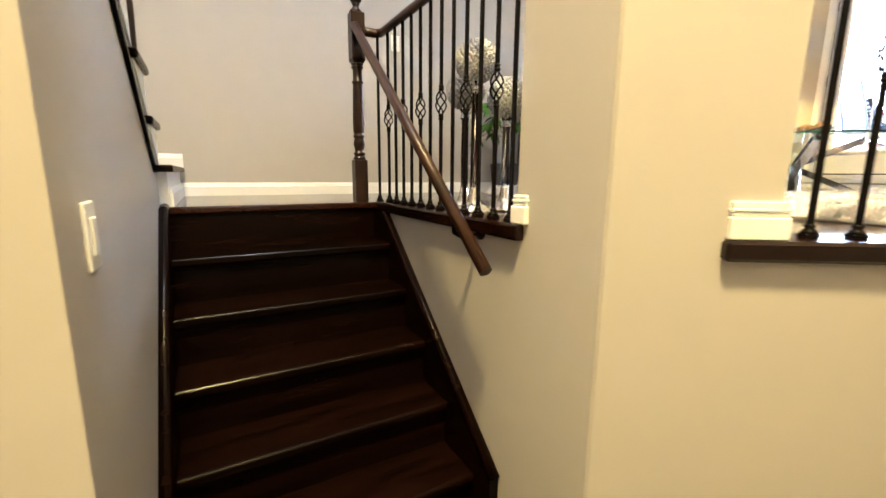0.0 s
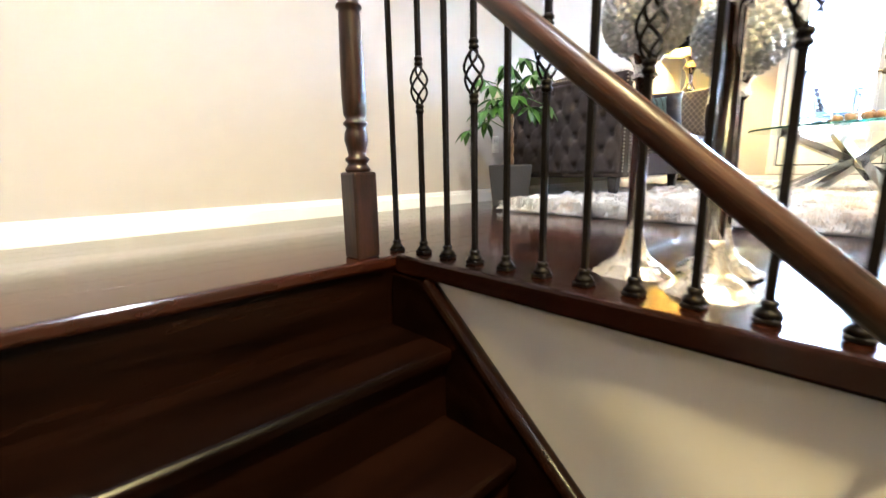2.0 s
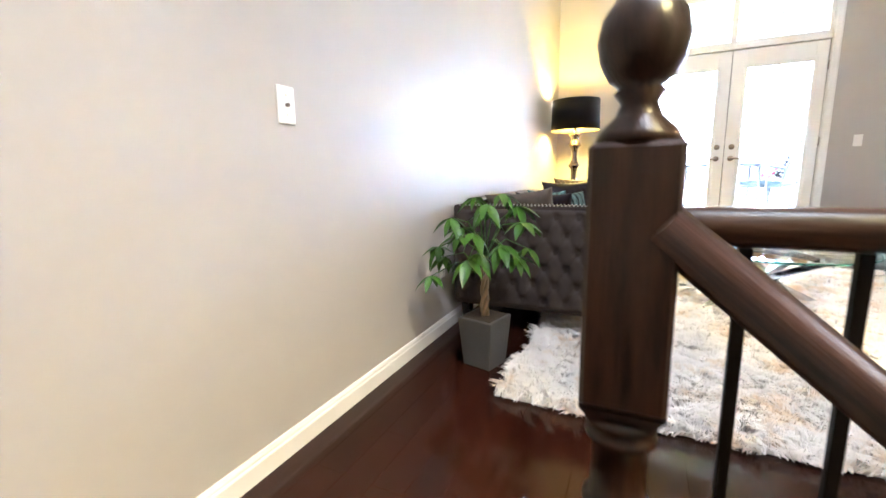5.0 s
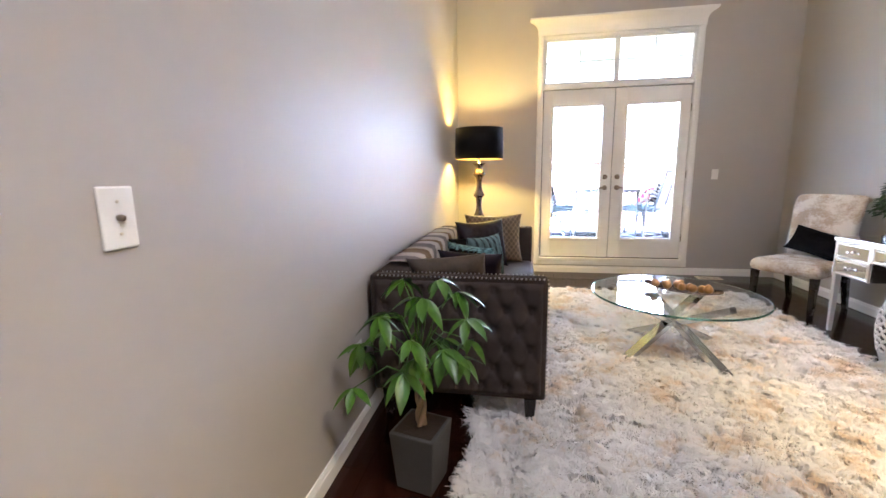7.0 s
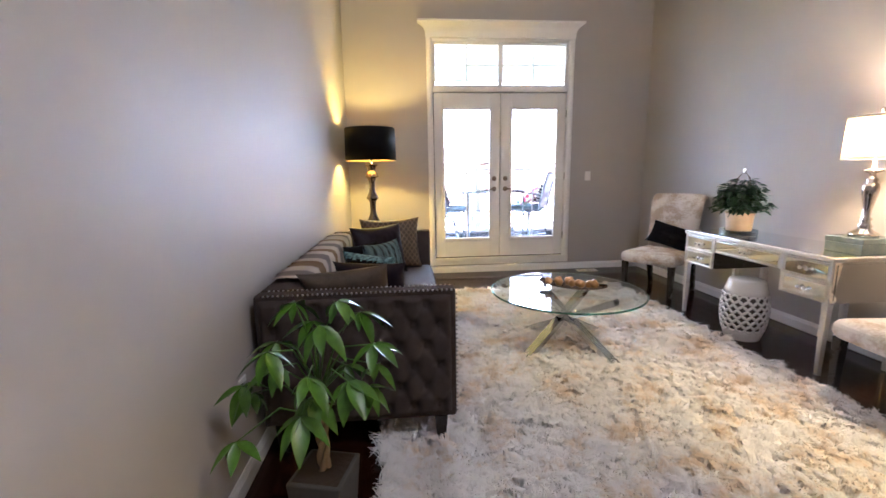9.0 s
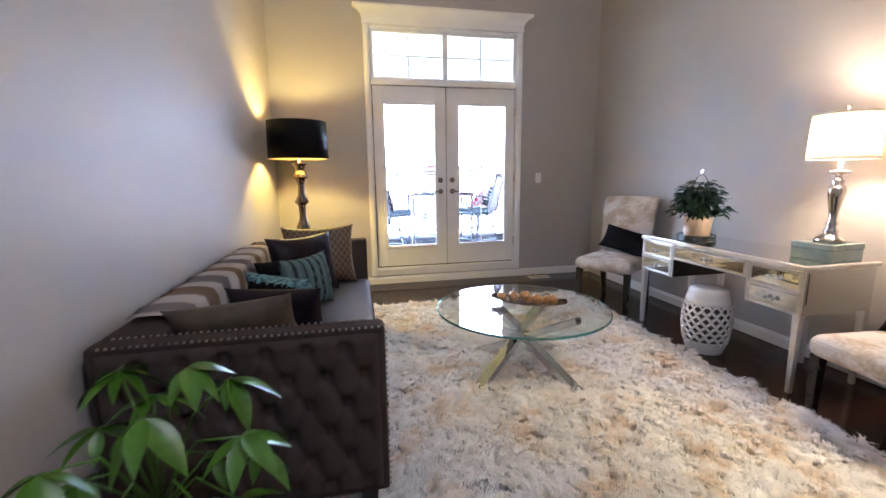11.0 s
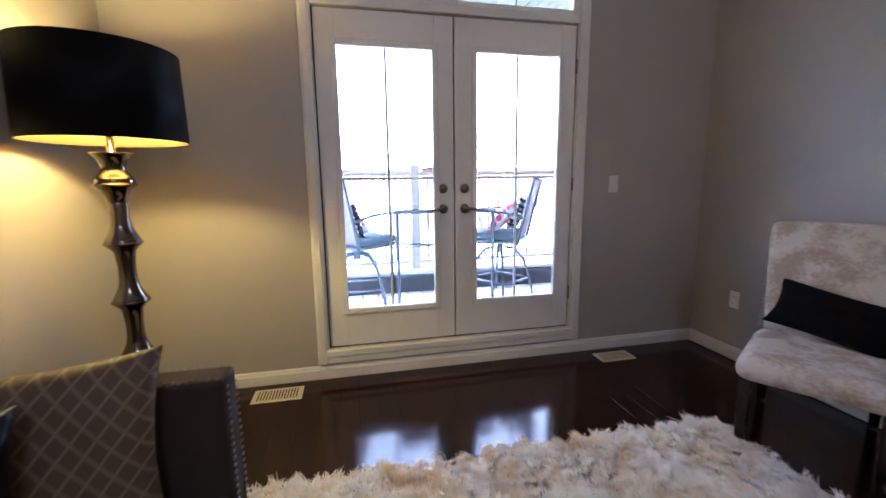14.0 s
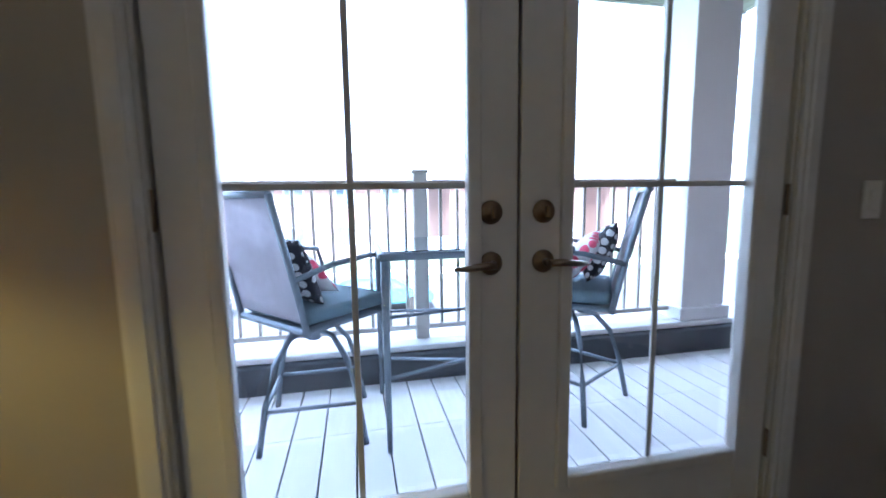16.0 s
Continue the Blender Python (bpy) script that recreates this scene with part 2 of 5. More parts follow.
def polka(name, ground, spot, scale):
    """Cloth with round spots."""
    m = material(name, ground, 0.85)
    n, l = m.node_tree.nodes, m.node_tree.links
    co = n.new("ShaderNodeTexCoord")
    v = n.new("ShaderNodeTexVoronoi")
    v.inputs["Scale"].default_value, v.inputs["Randomness"].default_value = scale, 0.25
    l.new(co.outputs["Object"], v.inputs["Vector"])
    r = n.new("ShaderNodeValToRGB")
    r.color_ramp.interpolation = "CONSTANT"
    r.color_ramp.elements[0].color = (*spot, 1)
    r.color_ramp.elements[1].position, r.color_ramp.elements[1].color = 0.42, (*ground, 1)
    l.new(v.outputs["Distance"], r.inputs["Fac"])
    l.new(r.outputs["Color"], n["Principled BSDF"].inputs["Base Color"])
    return m


def lattice(name, ground, line, pitch):
    """Cloth with a woven diamond lattice."""
    m = material(name, ground, 0.6, bump=0.4, bump_scale=160)
    n, l = m.node_tree.nodes, m.node_tree.links
    co, sep = n.new("ShaderNodeTexCoord"), n.new("ShaderNodeSeparateXYZ")
    l.new(co.outputs["Object"], sep.inputs[0])

    def op(kind, a, b=None):
        k = n.new("ShaderNodeMath")
        k.operation = kind
        for s_, v in enumerate((a, b)):
            if v is None:
                continue
            if isinstance(v, (int, float)):
                k.inputs[s_].default_value = v
            else:
                l.new(v, k.inputs[s_])
        return k.outputs[0]

    x, y = op("DIVIDE", sep.outputs["X"], pitch), op("DIVIDE", sep.outputs["Y"], pitch * 1.3)
    d = [op("ABSOLUTE", op("SUBTRACT", op("FRACT", op(k, x, y)), 0.5)) for k in ("ADD", "SUBTRACT")]
    near = op("MINIMUM", *d)
    r = n.new("ShaderNodeValToRGB")
    r.color_ramp.elements[0].position, r.color_ramp.elements[0].color = 0.05, (*line, 1)
    r.color_ramp.elements[1].position, r.color_ramp.elements[1].color = 0.12, (*ground, 1)
    l.new(near, r.inputs["Fac"])
    l.new(r.outputs["Color"], n["Principled BSDF"].inputs["Base Color"])
    return m


GOLDF = lattice("gold_lattice_fabric", (0.085, 0.056, 0.030), (0.19, 0.135, 0.075), 0.042)
POLKA = polka("polka_dot_cloth", (0.03, 0.03, 0.04), (0.75, 0.75, 0.75), 22)
PINKP = polka("pink_print_cloth", (0.72, 0.70, 0.70), (0.70, 0.08, 0.16), 14)


# wool that passes light between its strands
_n, _l = SHAG.node_tree.nodes, SHAG.node_tree.links
_t, _x = _n.new("ShaderNodeBsdfTranslucent"), _n.new("ShaderNodeMixShader")
_t.inputs["Color"].default_value = (0.93, 0.90, 0.85, 1)
_x.inputs["Fac"].default_value = 0.35
_l.new(_n["Principled BSDF"].outputs[0], _x.inputs[1])
_l.new(_t.outputs[0], _x.inputs[2])
_l.new(_x.outputs[0], _n["Material Output"].inputs["Surface"])

# cloth that lets the bulb's light through
LITSHADE = material("white_linen_shade", (0.82, 0.78, 0.70), 0.9, scale=40, amount=0.05)
_n, _l = LITSHADE.node_tree.nodes, LITSHADE.node_tree.links
_t, _x = _n.new("ShaderNodeBsdfTranslucent"), _n.new("ShaderNodeMixShader")
_t.inputs["Color"].default_value = (0.85, 0.75, 0.58, 1)
_x.inputs["Fac"].default_value = 0.5
_l.new(_n["Principled BSDF"].outputs[0], _x.inputs[1])
_l.new(_t.outputs[0], _x.inputs[2])
_l.new(_x.outputs[0], _n["Material Output"].inputs["Surface"])


# ---- mesh helpers ----
def add_box(bm, x0, x1, y0, y1, z0, z1, bevel=0.0, seg=1, m=None):
    g = bmesh.new()
    bmesh.ops.create_cube(g, size=1.0)
    for v in g.verts:
        v.co = ((x0 + x1) / 2 + v.co.x * (x1 - x0), (y0 + y1) / 2 + v.co.y * (y1 - y0), (z0 + z1) / 2 + v.co.z * (z1 - z0))
    if bevel:
        bmesh.ops.bevel(g, geom=g.edges[:], offset=bevel, segments=seg, affect="EDGES", profile=0.5)
    join(bm, g, m)
    return bm


def join(bm, g, m=None):
    if m is not None:
        g.transform(m)
    tmp = bpy.data.meshes.new("tmp")
    g.to_mesh(tmp)
    g.free()
    bm.from_mesh(tmp)
    bpy.data.meshes.remove(tmp)


def cuboid(*a, **k):
    return add_box(bmesh.new(), *a, **k)


def add_lathe(bm, profile, seg=24, m=None, smooth=True):
    g = bmesh.new()
    rings = []
    for r, z in profile:
        rings.append([g.verts.new((max(r, 1e-4) * math.cos(2 * math.pi * i / seg), max(r, 1e-4) * math.sin(2 * math.pi * i / seg), z)) for i in range(seg)])
    for a, b in zip(rings, rings[1:]):
        for i in range(seg):
            f = g.faces.new((a[i], a[(i + 1) % seg], b[(i + 1) % seg], b[i]))
            f.smooth = smooth
    g.faces.new(rings[0][::-1])
    g.faces.new(rings[-1])
    join(bm, g, m)
    return bm


def lathe(profile, seg=24, m=None):
    return add_lathe(bmesh.new(), profile, seg, m)


def add_tube(bm, pts, r, seg=8, flat=1.0, closed=False):
    """A tube along points; r may be a list. flat: height over width."""
    g = bmesh.new()
    pts = [Vector(p) for p in pts]
    rings, up = [], Vector((0, 0, 1))
    for i, p in enumerate(pts):
        if closed:
            d = pts[(i + 1) % len(pts)] - pts[i - 1]
        else:
            d = pts[min(i + 1, len(pts) - 1)] - pts[max(i - 1, 0)]
        d.normalize()
        ref = up if abs(d.z) < 0.95 else Vector((0, 1, 0))
        a = d.cross(ref).normalized()
        b = a.cross(d)
        rr = r[i] if isinstance(r, (list, tuple)) else r
        rings.append([g.verts.new(p + a * rr * math.cos(2 * math.pi * j / seg) + b * rr * flat * math.sin(2 * math.pi * j / seg)) for j in range(seg)])
    pairs = list(zip(rings, rings[1:])) + ([(rings[-1], rings[0])] if closed else [])
    for a, b in pairs:
        for j in range(seg):
            f = g.faces.new((a[j], a[(j + 1) % seg], b[(j + 1) % seg], b[j]))
            f.smooth = seg > 4
    if not closed:
        g.faces.new(rings[0][::-1])
        g.faces.new(rings[-1])
    join(bm, g)
    return bm


def tube(*a, **k):
    return add_tube(bmesh.new(), *a, **k)


def add_prism(bm, poly, axis, a, b):
    """A polygon (in the two other axes, in order) pushed along an axis from a to b."""
    g = bmesh.new()
    place = {"x": lambda p, s: (s, p[0], p[1]), "y": lambda p, s: (p[0], s, p[1]), "z": lambda p, s: (p[0], p[1], s)}[axis]
    lo = [g.verts.new(place(p, a)) for p in poly]
    hi = [g.verts.new(place(p, b)) for p in poly]
    g.faces.new(lo[::-1]), g.faces.new(hi)
    for i in range(len(poly)):
        j = (i + 1) % len(poly)
        g.faces.new((lo[i], lo[j], hi[j], hi[i]))
    bmesh.ops.recalc_face_normals(g, faces=g.faces[:])
    join(bm, g)
    return bm


def drum(r0, r1, z0, z1, seg=48, thick=0.004):
    g = bmesh.new()
    rings = []
    for r, zz in ((r0, z0), (r1, z1), (r1 - thick, z1), (r0 - thick, z0)):
        rings.append([g.verts.new((r * math.cos(2 * math.pi * i / seg), r * math.sin(2 * math.pi * i / seg), zz)) for i in range(seg)])
    for k in range(4):
        a, b = rings[k], rings[(k + 1) % 4]
        for i in range(seg):
            g.faces.new((a[i], a[(i + 1) % seg], b[(i + 1) % seg], b[i])).smooth = k in (0, 2)
    return g


def prism(*a):
    return add_prism(bmesh.new(), *a)


def mesh_of(name, bm, mat):
    me = bpy.data.meshes.new(name)
    bm.normal_update()
    bm.to_mesh(me)
    bm.free()
    me.materials.append(mat)
    return me


def part(name, bm, mat, parent, label="", m=None):
    ob = new(name, mesh_of(name, bm, mat))
    ob.parent = parent
    if m is not None:
        ob.matrix_basis = m
    return tagged(ob, label) if label else ob


def thing(name, label, category, m=None, group=""):
    ob = new(name)
    ob.empty_display_size = 0.1
    if m is not None:
        ob.matrix_basis = m
    return tagged(ob, label, category, group)


def structure(name, bm, mat, label="", category=""):
    return tagged(new(name, mesh_of(name, bm, mat)), label, category, kind="structure")


def rot_to(d):
    return Vector(d).to_track_quat("Z", "Y").to_matrix().to_4x4()


# ---- the large structure ----
LOW = -1.11          # lower hall floor
CEILZ = 4.40          # highest part of the sloping ceiling
PLAT = 0.182         # half landing
DIAG0, DIAGD = Vector((2.527, -5.272, 0)), Vector((0.55, 0.835, 0)).normalized()
DIAGN = Vector((-DIAGD.y, DIAGD.x, 0))
DIAGL = 1.15


def diag_box(bm, s0, s1, t0, t1, z0, z1, bevel=0.0):
    m = Matrix.Translation(DIAG0) @ Matrix(((DIAGD.x, DIAGN.x, 0, 0), (DIAGD.y, DIAGN.y, 0, 0), (0, 0, 1, 0), (0, 0, 0, 1)))
    return add_box(bm, s0, s1, t0, t1, z0, z1, bevel, m=m)


end = DIAG0 + DIAGD * DIAGL
SLOPE = [(0.0, 3.36), (-3.6, CEILZ)]
structure("wall_west", prism([(0.14, -0.4), (0.14, 3.36), *SLOPE, (-7.6, CEILZ), (-7.6, -0.4)], "x", -0.12, 0), WALL, "long greige painted wall beside the sofa", "wall")
bm = bmesh.new()
add_box(bm, 0, 0.985, 0, 0.14, -0.3, 3.36)
add_box(bm, 2.755, 3.87, 0, 0.14, -0.3, 3.36)
add_box(bm, 0.985, 2.755, 0, 0.14, -0.3, 0.145)
add_box(bm, 0.985, 2.755, 0, 0.14, 2.83, 3.36)
structure("wall_north", bm, WALL, "greige painted wall around the balcony doors", "wall")
structure("wall_east", prism([(0.0, -0.3), *SLOPE, (end.y, CEILZ), (end.y, -0.3)], "x", 3.75, 3.87), WALL, "greige painted wall behind the mirrored desk", "wall")
bm = bmesh.new()
add_box(bm, 1.075, 2.218, -5.272, -5.155, LOW, -0.04)
add_box(bm, 2.218, 2.537, -5.272, -5.155, LOW, CEILZ)
structure("wall_stairwell_north", bm, WALL, "painted stairwell wall below the railing", "wall")
bm = bmesh.new()
diag_box(bm, 0.0, 0.404, 0, 0.12, LOW, CEILZ)
diag_box(bm, 0.404, 1.03, 0, 0.12, LOW, -0.04)
diag_box(bm, 1.03, DIAGL, 0, 0.12, LOW, CEILZ)
structure("wall_diagonal", bm, WALL, "angled hall wall with a railed opening", "wall")
structure("wall_southeast", cuboid(end.x, 4.72, end.y - 0.002, end.y + 0.12, LOW, CEILZ), WALL, "plain painted wall", "wall")
structure("wall_stairwell_south",
          prism([(1.075, LOW), (2.48, LOW), (2.48, 1.12), (1.195, 0.152), (1.075, 0.152)], "y", -6.38, -6.26),
          WALL, "painted wall under the upper flight of stairs", "wall")
structure("wall_hall_south", cuboid(2.36, 2.48, -7.6, -6.382, LOW, 1.9), WALL, "plain painted hall wall", "wall")
structure("wall_south", cuboid(-0.12, 4.72, -7.72, -7.6, LOW, CEILZ), WALL, "plain painted wall", "wall")
structure("wall_hall_east", cuboid(4.6, 4.72, -7.6, end.y - 0.002, LOW, CEILZ), WALL, "plain painted hall wall", "wall")
structure("ceiling", prism([(0.14, 3.36), (0.0, 3.36), (-3.6, CEILZ), (-7.72, CEILZ), (-7.72, CEILZ + 0.12), (-3.6, CEILZ + 0.12), (0.14, 3.48)], "x", -0.12, 4.72),
          CEIL, "white painted ceiling that slopes up from the balcony wall", "ceiling")
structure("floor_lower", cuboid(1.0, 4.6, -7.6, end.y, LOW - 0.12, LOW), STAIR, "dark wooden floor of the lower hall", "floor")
# slab of the main floor, with the landing
bm = bmesh.new()
add_prism(bm, [(0, 0), (3.75, 0), (3.75, end.y + 0.12), (end.x, end.y + 0.12), (2.50, -5.16), (1.06, -5.16), (1.06, -6.262), (0, -6.262)], "z", -0.28, -0.012)
floor = structure("floor", bm, STAIR, "espresso-stained strip wood floor with a gloss finish", "floor")
structure("floor_half_landing", cuboid(0, 1.055, -7.6, -6.226, 0.005, PLAT - 0.03), TRIM, "white riser and base of the half landing", "landing")

# baseboards
BB = [(0, 0), (0.014, 0), (0.014, 0.060), (0.010, 0.067), (0.010, 0.074), (0.005, 0.086), (0, 0.086)]
structure("baseboard_west", prism([(x, z) for x, z in BB], "y", -6.224, -0.016), TRIM, "white moulded baseboard", "baseboard")
structure("baseboard_landing", prism([(x, z + PLAT) for x, z in BB], "y", -7.6, -6.202), TRIM, "white moulded baseboard", "baseboard")
structure("baseboard_north", prism([(-y, z) for y, z in BB], "x", 0, 3.75), TRIM, "white moulded baseboard below the doors", "baseboard")
structure("baseboard_east", prism([(3.75 - x, z) for x, z in BB], "y", end.y + 0.12, -0.016), TRIM, "white moulded baseboard", "baseboard")
structure("baseboard_riser", prism([(-6.224 + y, z) for y, z in BB], "x", 0.016, 1.05), TRIM, "white baseboard on the step", "baseboard")
bm = bmesh.new()
add_box(bm, 2.204, 2.270, -5.288, -5.140, 0.009, 0.062, 0.003)
add_box(bm, 2.207, 2.267, -5.283, -5.143, 0.062, 0.074, 0.003)
add_box(bm, 2.205, 2.269, -5.285, -5.141, 0.074, 0.082, 0.002)
add_box(bm, 2.209, 2.265, -5.281, -5.145, 0.082, 0.094, 0.003)
structure("baseboard_wall_end", bm, TRIM, "white moulded baseboard wrapped round the wall end", "baseboard")
bm = bmesh.new()
diag_box(bm, 0.285, 0.418, -0.018, 0.138, 0.009, 0.062, 0.003)
diag_box(bm, 0.287, 0.415, -0.014, 0.134, 0.062, 0.074, 0.003)
diag_box(bm, 0.285, 0.417, -0.017, 0.137, 0.074, 0.082, 0.002)
diag_box(bm, 0.289, 0.412, -0.012, 0.130, 0.082, 0.098, 0.003)
structure("baseboard_diagonal", bm, TRIM, "white moulded baseboard wrapped round the wall end", "baseboard")

# dark nosings that cap the stairwell walls
structure("trim_stairwell_cap", cuboid(1.077, 2.250, -5.300, -5.135, -0.042, 0.008, 0.008, seg=2), CAPW, "dark wooden nosing along the stairwell edge", "trim")
bm = bmesh.new()
diag_box(bm, 0.28, 1.06, -0.028, 0.145, -0.042, 0.008, 0.008)
structure("trim_diagonal_cap", bm, CAPW, "dark wooden nosing below the angled opening", "trim")

# ---- balcony doors, built into the north wall ----
door = structure("door_1", bmesh.new(), TRIM, "white double french doors with glass panes, closed", "door")
# casing with mitred head and cornice
for x0, x1 in ((0.968, 1.035), (2.705, 2.772)):
    bm = cuboid(x0, x1, -0.022, 0.0, 0.10, 2.83, 0.005)
    add_box(bm, x0 + 0.012, x1 - 0.012, -0.030, -0.022, 0.10, 2.83, 0.004)
    part("casing", bm, TRIM, door)
for x0, x1 in ((0.985, 1.040), (2.700, 2.755)):
    part("jamb", cuboid(x0, x1, 0.0, 0.14, 0.145, 2.83, 0.002), TRIM, door)
part("head_jamb", cuboid(1.040, 2.700, 0.0, 0.14, 2.795, 2.83, 0.002), TRIM, door)
part("transom_bar", cuboid(1.040, 2.700, -0.012, 0.14, 2.226, 2.278, 0.004), TRIM, door)
part("sill", cuboid(0.966, 2.774, -0.028, 0.14, 0.146, 0.188, 0.004), TRIM, door)
# dark strips behind the gaps, painted as the shade round the leaves
for a in ((1.040, 1.049, 0.188, 2.226), (2.692, 2.700, 0.188, 2.226), (1.049, 2.692, 0.188, 0.203), (1.049, 2.692, 2.219, 2.226), (1.862, 1.878, 0.203, 2.219)):
    part("gap_shade", cuboid(a[0], a[1], 0.034, 0.050, a[2], a[3]), SLOT, door, "dark strip standing in for the shade in the gap")
part("sill_apron", cuboid(0.966, 2.774, -0.020, 0.0, 0.101, 0.145, 0.003), TRIM, door)
part("cornice_board", cuboid(0.962, 2.778, -0.034, 0.0, 2.83, 2.90, 0.004), TRIM, door)
bm = bmesh.new()
rows = []
for side_, off, z in ((0.0, 0.036, 2.895), (0.006, 0.040, 2.915), (0.020, 0.048, 2.94), (0.052, 0.066, 2.968), (0.080, 0.080, 2.985), (0.090, 0.085, 2.990), (0.090, 0.085, 3.012)):
    xl, xr = 0.960 - side_, 2.780 + side_
    rows.append([bm.verts.new(p) for p in ((xl, 0, z), (xl, -off, z), (xr, -off, z), (xr, 0, z))])
for a, b in zip(rows, rows[1:]):
    for i in range(3):
        bm.faces.new((a[i], a[i + 1], b[i + 1], b[i]))
bm.faces.new(rows[-1]), bm.faces.new(rows[0][::-1])
part("cornice_crown", bm, TRIM, door, "flared white crown moulding")


def leaf_door(x0, x1, g0, g1, hinge_x, side):
    """One door leaf with its glass, beads, muntins and furniture."""
    z0, z1, h0, h1, ya, yb = 0.202, 2.219, 0.446, 2.022, 0.012, 0.056
    bm = cuboid(x0, g0 - 0.012, ya, yb, z0, z1, 0.003)
    add_box(bm, g1 + 0.012, x1, ya, yb, z0, z1, 0.003)
    add_box(bm, g0 - 0.012, g1 + 0.012, ya + 0.001, yb, z0, h0 - 0.012)
    add_box(bm, g0 - 0.012, g1 + 0.012, ya + 0.001, yb, h1 + 0.012, z1)
    lf = part("door_leaf", bm, TRIM, door)
    bead = bmesh.new()
    for a, b, c, d in ((g0 - 0.036, g0, h0 - 0.036, h1 + 0.036), (g1, g1 + 0.036, h0 - 0.036, h1 + 0.036),
                       (g0, g1, h0 - 0.036, h0), (g0, g1, h1, h1 + 0.036)):
        add_box(bead, a, b, ya - 0.012, ya + 0.03, c, d, 0.006, seg=2)
    part("glazing_bead", bead, TRIM, lf)
    xm = (g0 + g1) / 2
    part("muntin", cuboid(xm - 0.008, xm + 0.008, ya + 0.018, ya + 0.030, h0, h1, 0.002), OUTW, lf)
    part("muntin", cuboid(g0, g1, ya + 0.017, ya + 0.031, 1.251, 1.267, 0.002), OUTW, lf)
    pane = part("pane", cuboid(g0, g1, ya + 0.022, ya + 0.026, h0, h1), PANE, lf, "clear glass pane")
    pane.visible_shadow = False
    hx = x1 - 0.072 if side > 0 else x0 + 0.062
    for z, r in ((1.191, 0.030), (1.062, 0.030)):
        m = Matrix.Translation((hx, ya, z)) @ Matrix.Rotation(radians(90), 4, "X")
        part("deadbolt" if z > 1.1 else "door_rose", lathe([(r, 0), (r, 0.006), (r - 0.006, 0.012), (0.016, 0.014), (0.014, 0.020), (0, 0.021)], 20, m), NICKEL, lf, "satin nickel")
    part("thumb_turn", cuboid(hx - 0.005, hx + 0.005, ya - 0.034, ya - 0.018, 1.176, 1.206, 0.002), NICKEL, lf)
    s = -1 if side > 0 else 1
    bm = tube([(hx, ya - 0.012, 1.062), (hx, ya - 0.045, 1.062)], 0.010, 10)
    add_tube(bm, [(hx, ya - 0.045, 1.062), (hx + s * 0.03, ya - 0.048, 1.063), (hx + s * 0.075, ya - 0.046, 1.058), (hx + s * 0.105, ya - 0.042, 1.056)], [0.010, 0.010, 0.008, 0.006], 8)
    part("lever_handle", bm, NICKEL, lf, "satin nickel lever handle")
    for z in (0.45, 1.21, 1.97):
        part("hinge", tube([(hinge_x, ya - 0.006, z - 0.045), (hinge_x, ya - 0.006, z + 0.045)], 0.006, 8), NICKEL, lf)


leaf_door(1.048, 1.865, 1.172, 1.732, 1.041, 1)
leaf_door(1.873, 2.693, 2.018, 2.576, 2.700, -1)
# transom lights
for x0, x1 in ((1.072, 1.838), (1.892, 2.668)):
    fr = bmesh.new()
    for a, b, c, d in ((x0 - 0.030, x0, 2.280, 2.793), (x1, x1 + 0.030, 2.280, 2.793), (x0, x1, 2.280, 2.310), (x0, x1, 2.763, 2.793)):
        add_box(fr, a, b, 0.010, 0.06, c, d, 0.004)
    tr = part("transom_window", fr, TRIM, door)
    xm = (x0 + x1) / 2
    part("muntin", cuboid(xm - 0.006, xm + 0.006, 0.030, 0.040, 2.310, 2.763, 0.002), OUTW, tr)
    part("muntin", cuboid(x0, x1, 0.029, 0.041, 2.531, 2.543, 0.002), OUTW, tr)
    pane = part("pane", cuboid(x0, x1, 0.033, 0.037, 2.310, 2.763), PANE, tr, "clear glass pane")
    pane.visible_shadow = False

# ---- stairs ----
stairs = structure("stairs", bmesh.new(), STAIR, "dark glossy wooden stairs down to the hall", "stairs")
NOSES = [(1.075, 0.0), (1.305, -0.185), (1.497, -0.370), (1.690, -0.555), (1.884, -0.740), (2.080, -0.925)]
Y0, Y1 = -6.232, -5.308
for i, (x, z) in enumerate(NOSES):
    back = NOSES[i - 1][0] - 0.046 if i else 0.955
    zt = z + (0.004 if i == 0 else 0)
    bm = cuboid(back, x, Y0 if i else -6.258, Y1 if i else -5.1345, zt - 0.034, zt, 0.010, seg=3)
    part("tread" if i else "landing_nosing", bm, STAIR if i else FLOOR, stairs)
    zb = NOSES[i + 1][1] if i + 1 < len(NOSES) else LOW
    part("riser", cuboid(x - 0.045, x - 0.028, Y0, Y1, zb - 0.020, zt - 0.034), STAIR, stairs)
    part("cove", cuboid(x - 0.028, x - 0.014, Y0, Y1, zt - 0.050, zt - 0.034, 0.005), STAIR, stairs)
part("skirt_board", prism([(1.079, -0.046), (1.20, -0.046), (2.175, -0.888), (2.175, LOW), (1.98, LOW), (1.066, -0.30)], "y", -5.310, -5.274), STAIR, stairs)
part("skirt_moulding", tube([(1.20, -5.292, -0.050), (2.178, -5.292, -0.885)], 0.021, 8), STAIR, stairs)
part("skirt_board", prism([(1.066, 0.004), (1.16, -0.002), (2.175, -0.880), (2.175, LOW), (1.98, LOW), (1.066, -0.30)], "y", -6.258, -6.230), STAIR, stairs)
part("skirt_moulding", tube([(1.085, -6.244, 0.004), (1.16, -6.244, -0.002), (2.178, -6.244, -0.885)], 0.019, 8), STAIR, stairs)
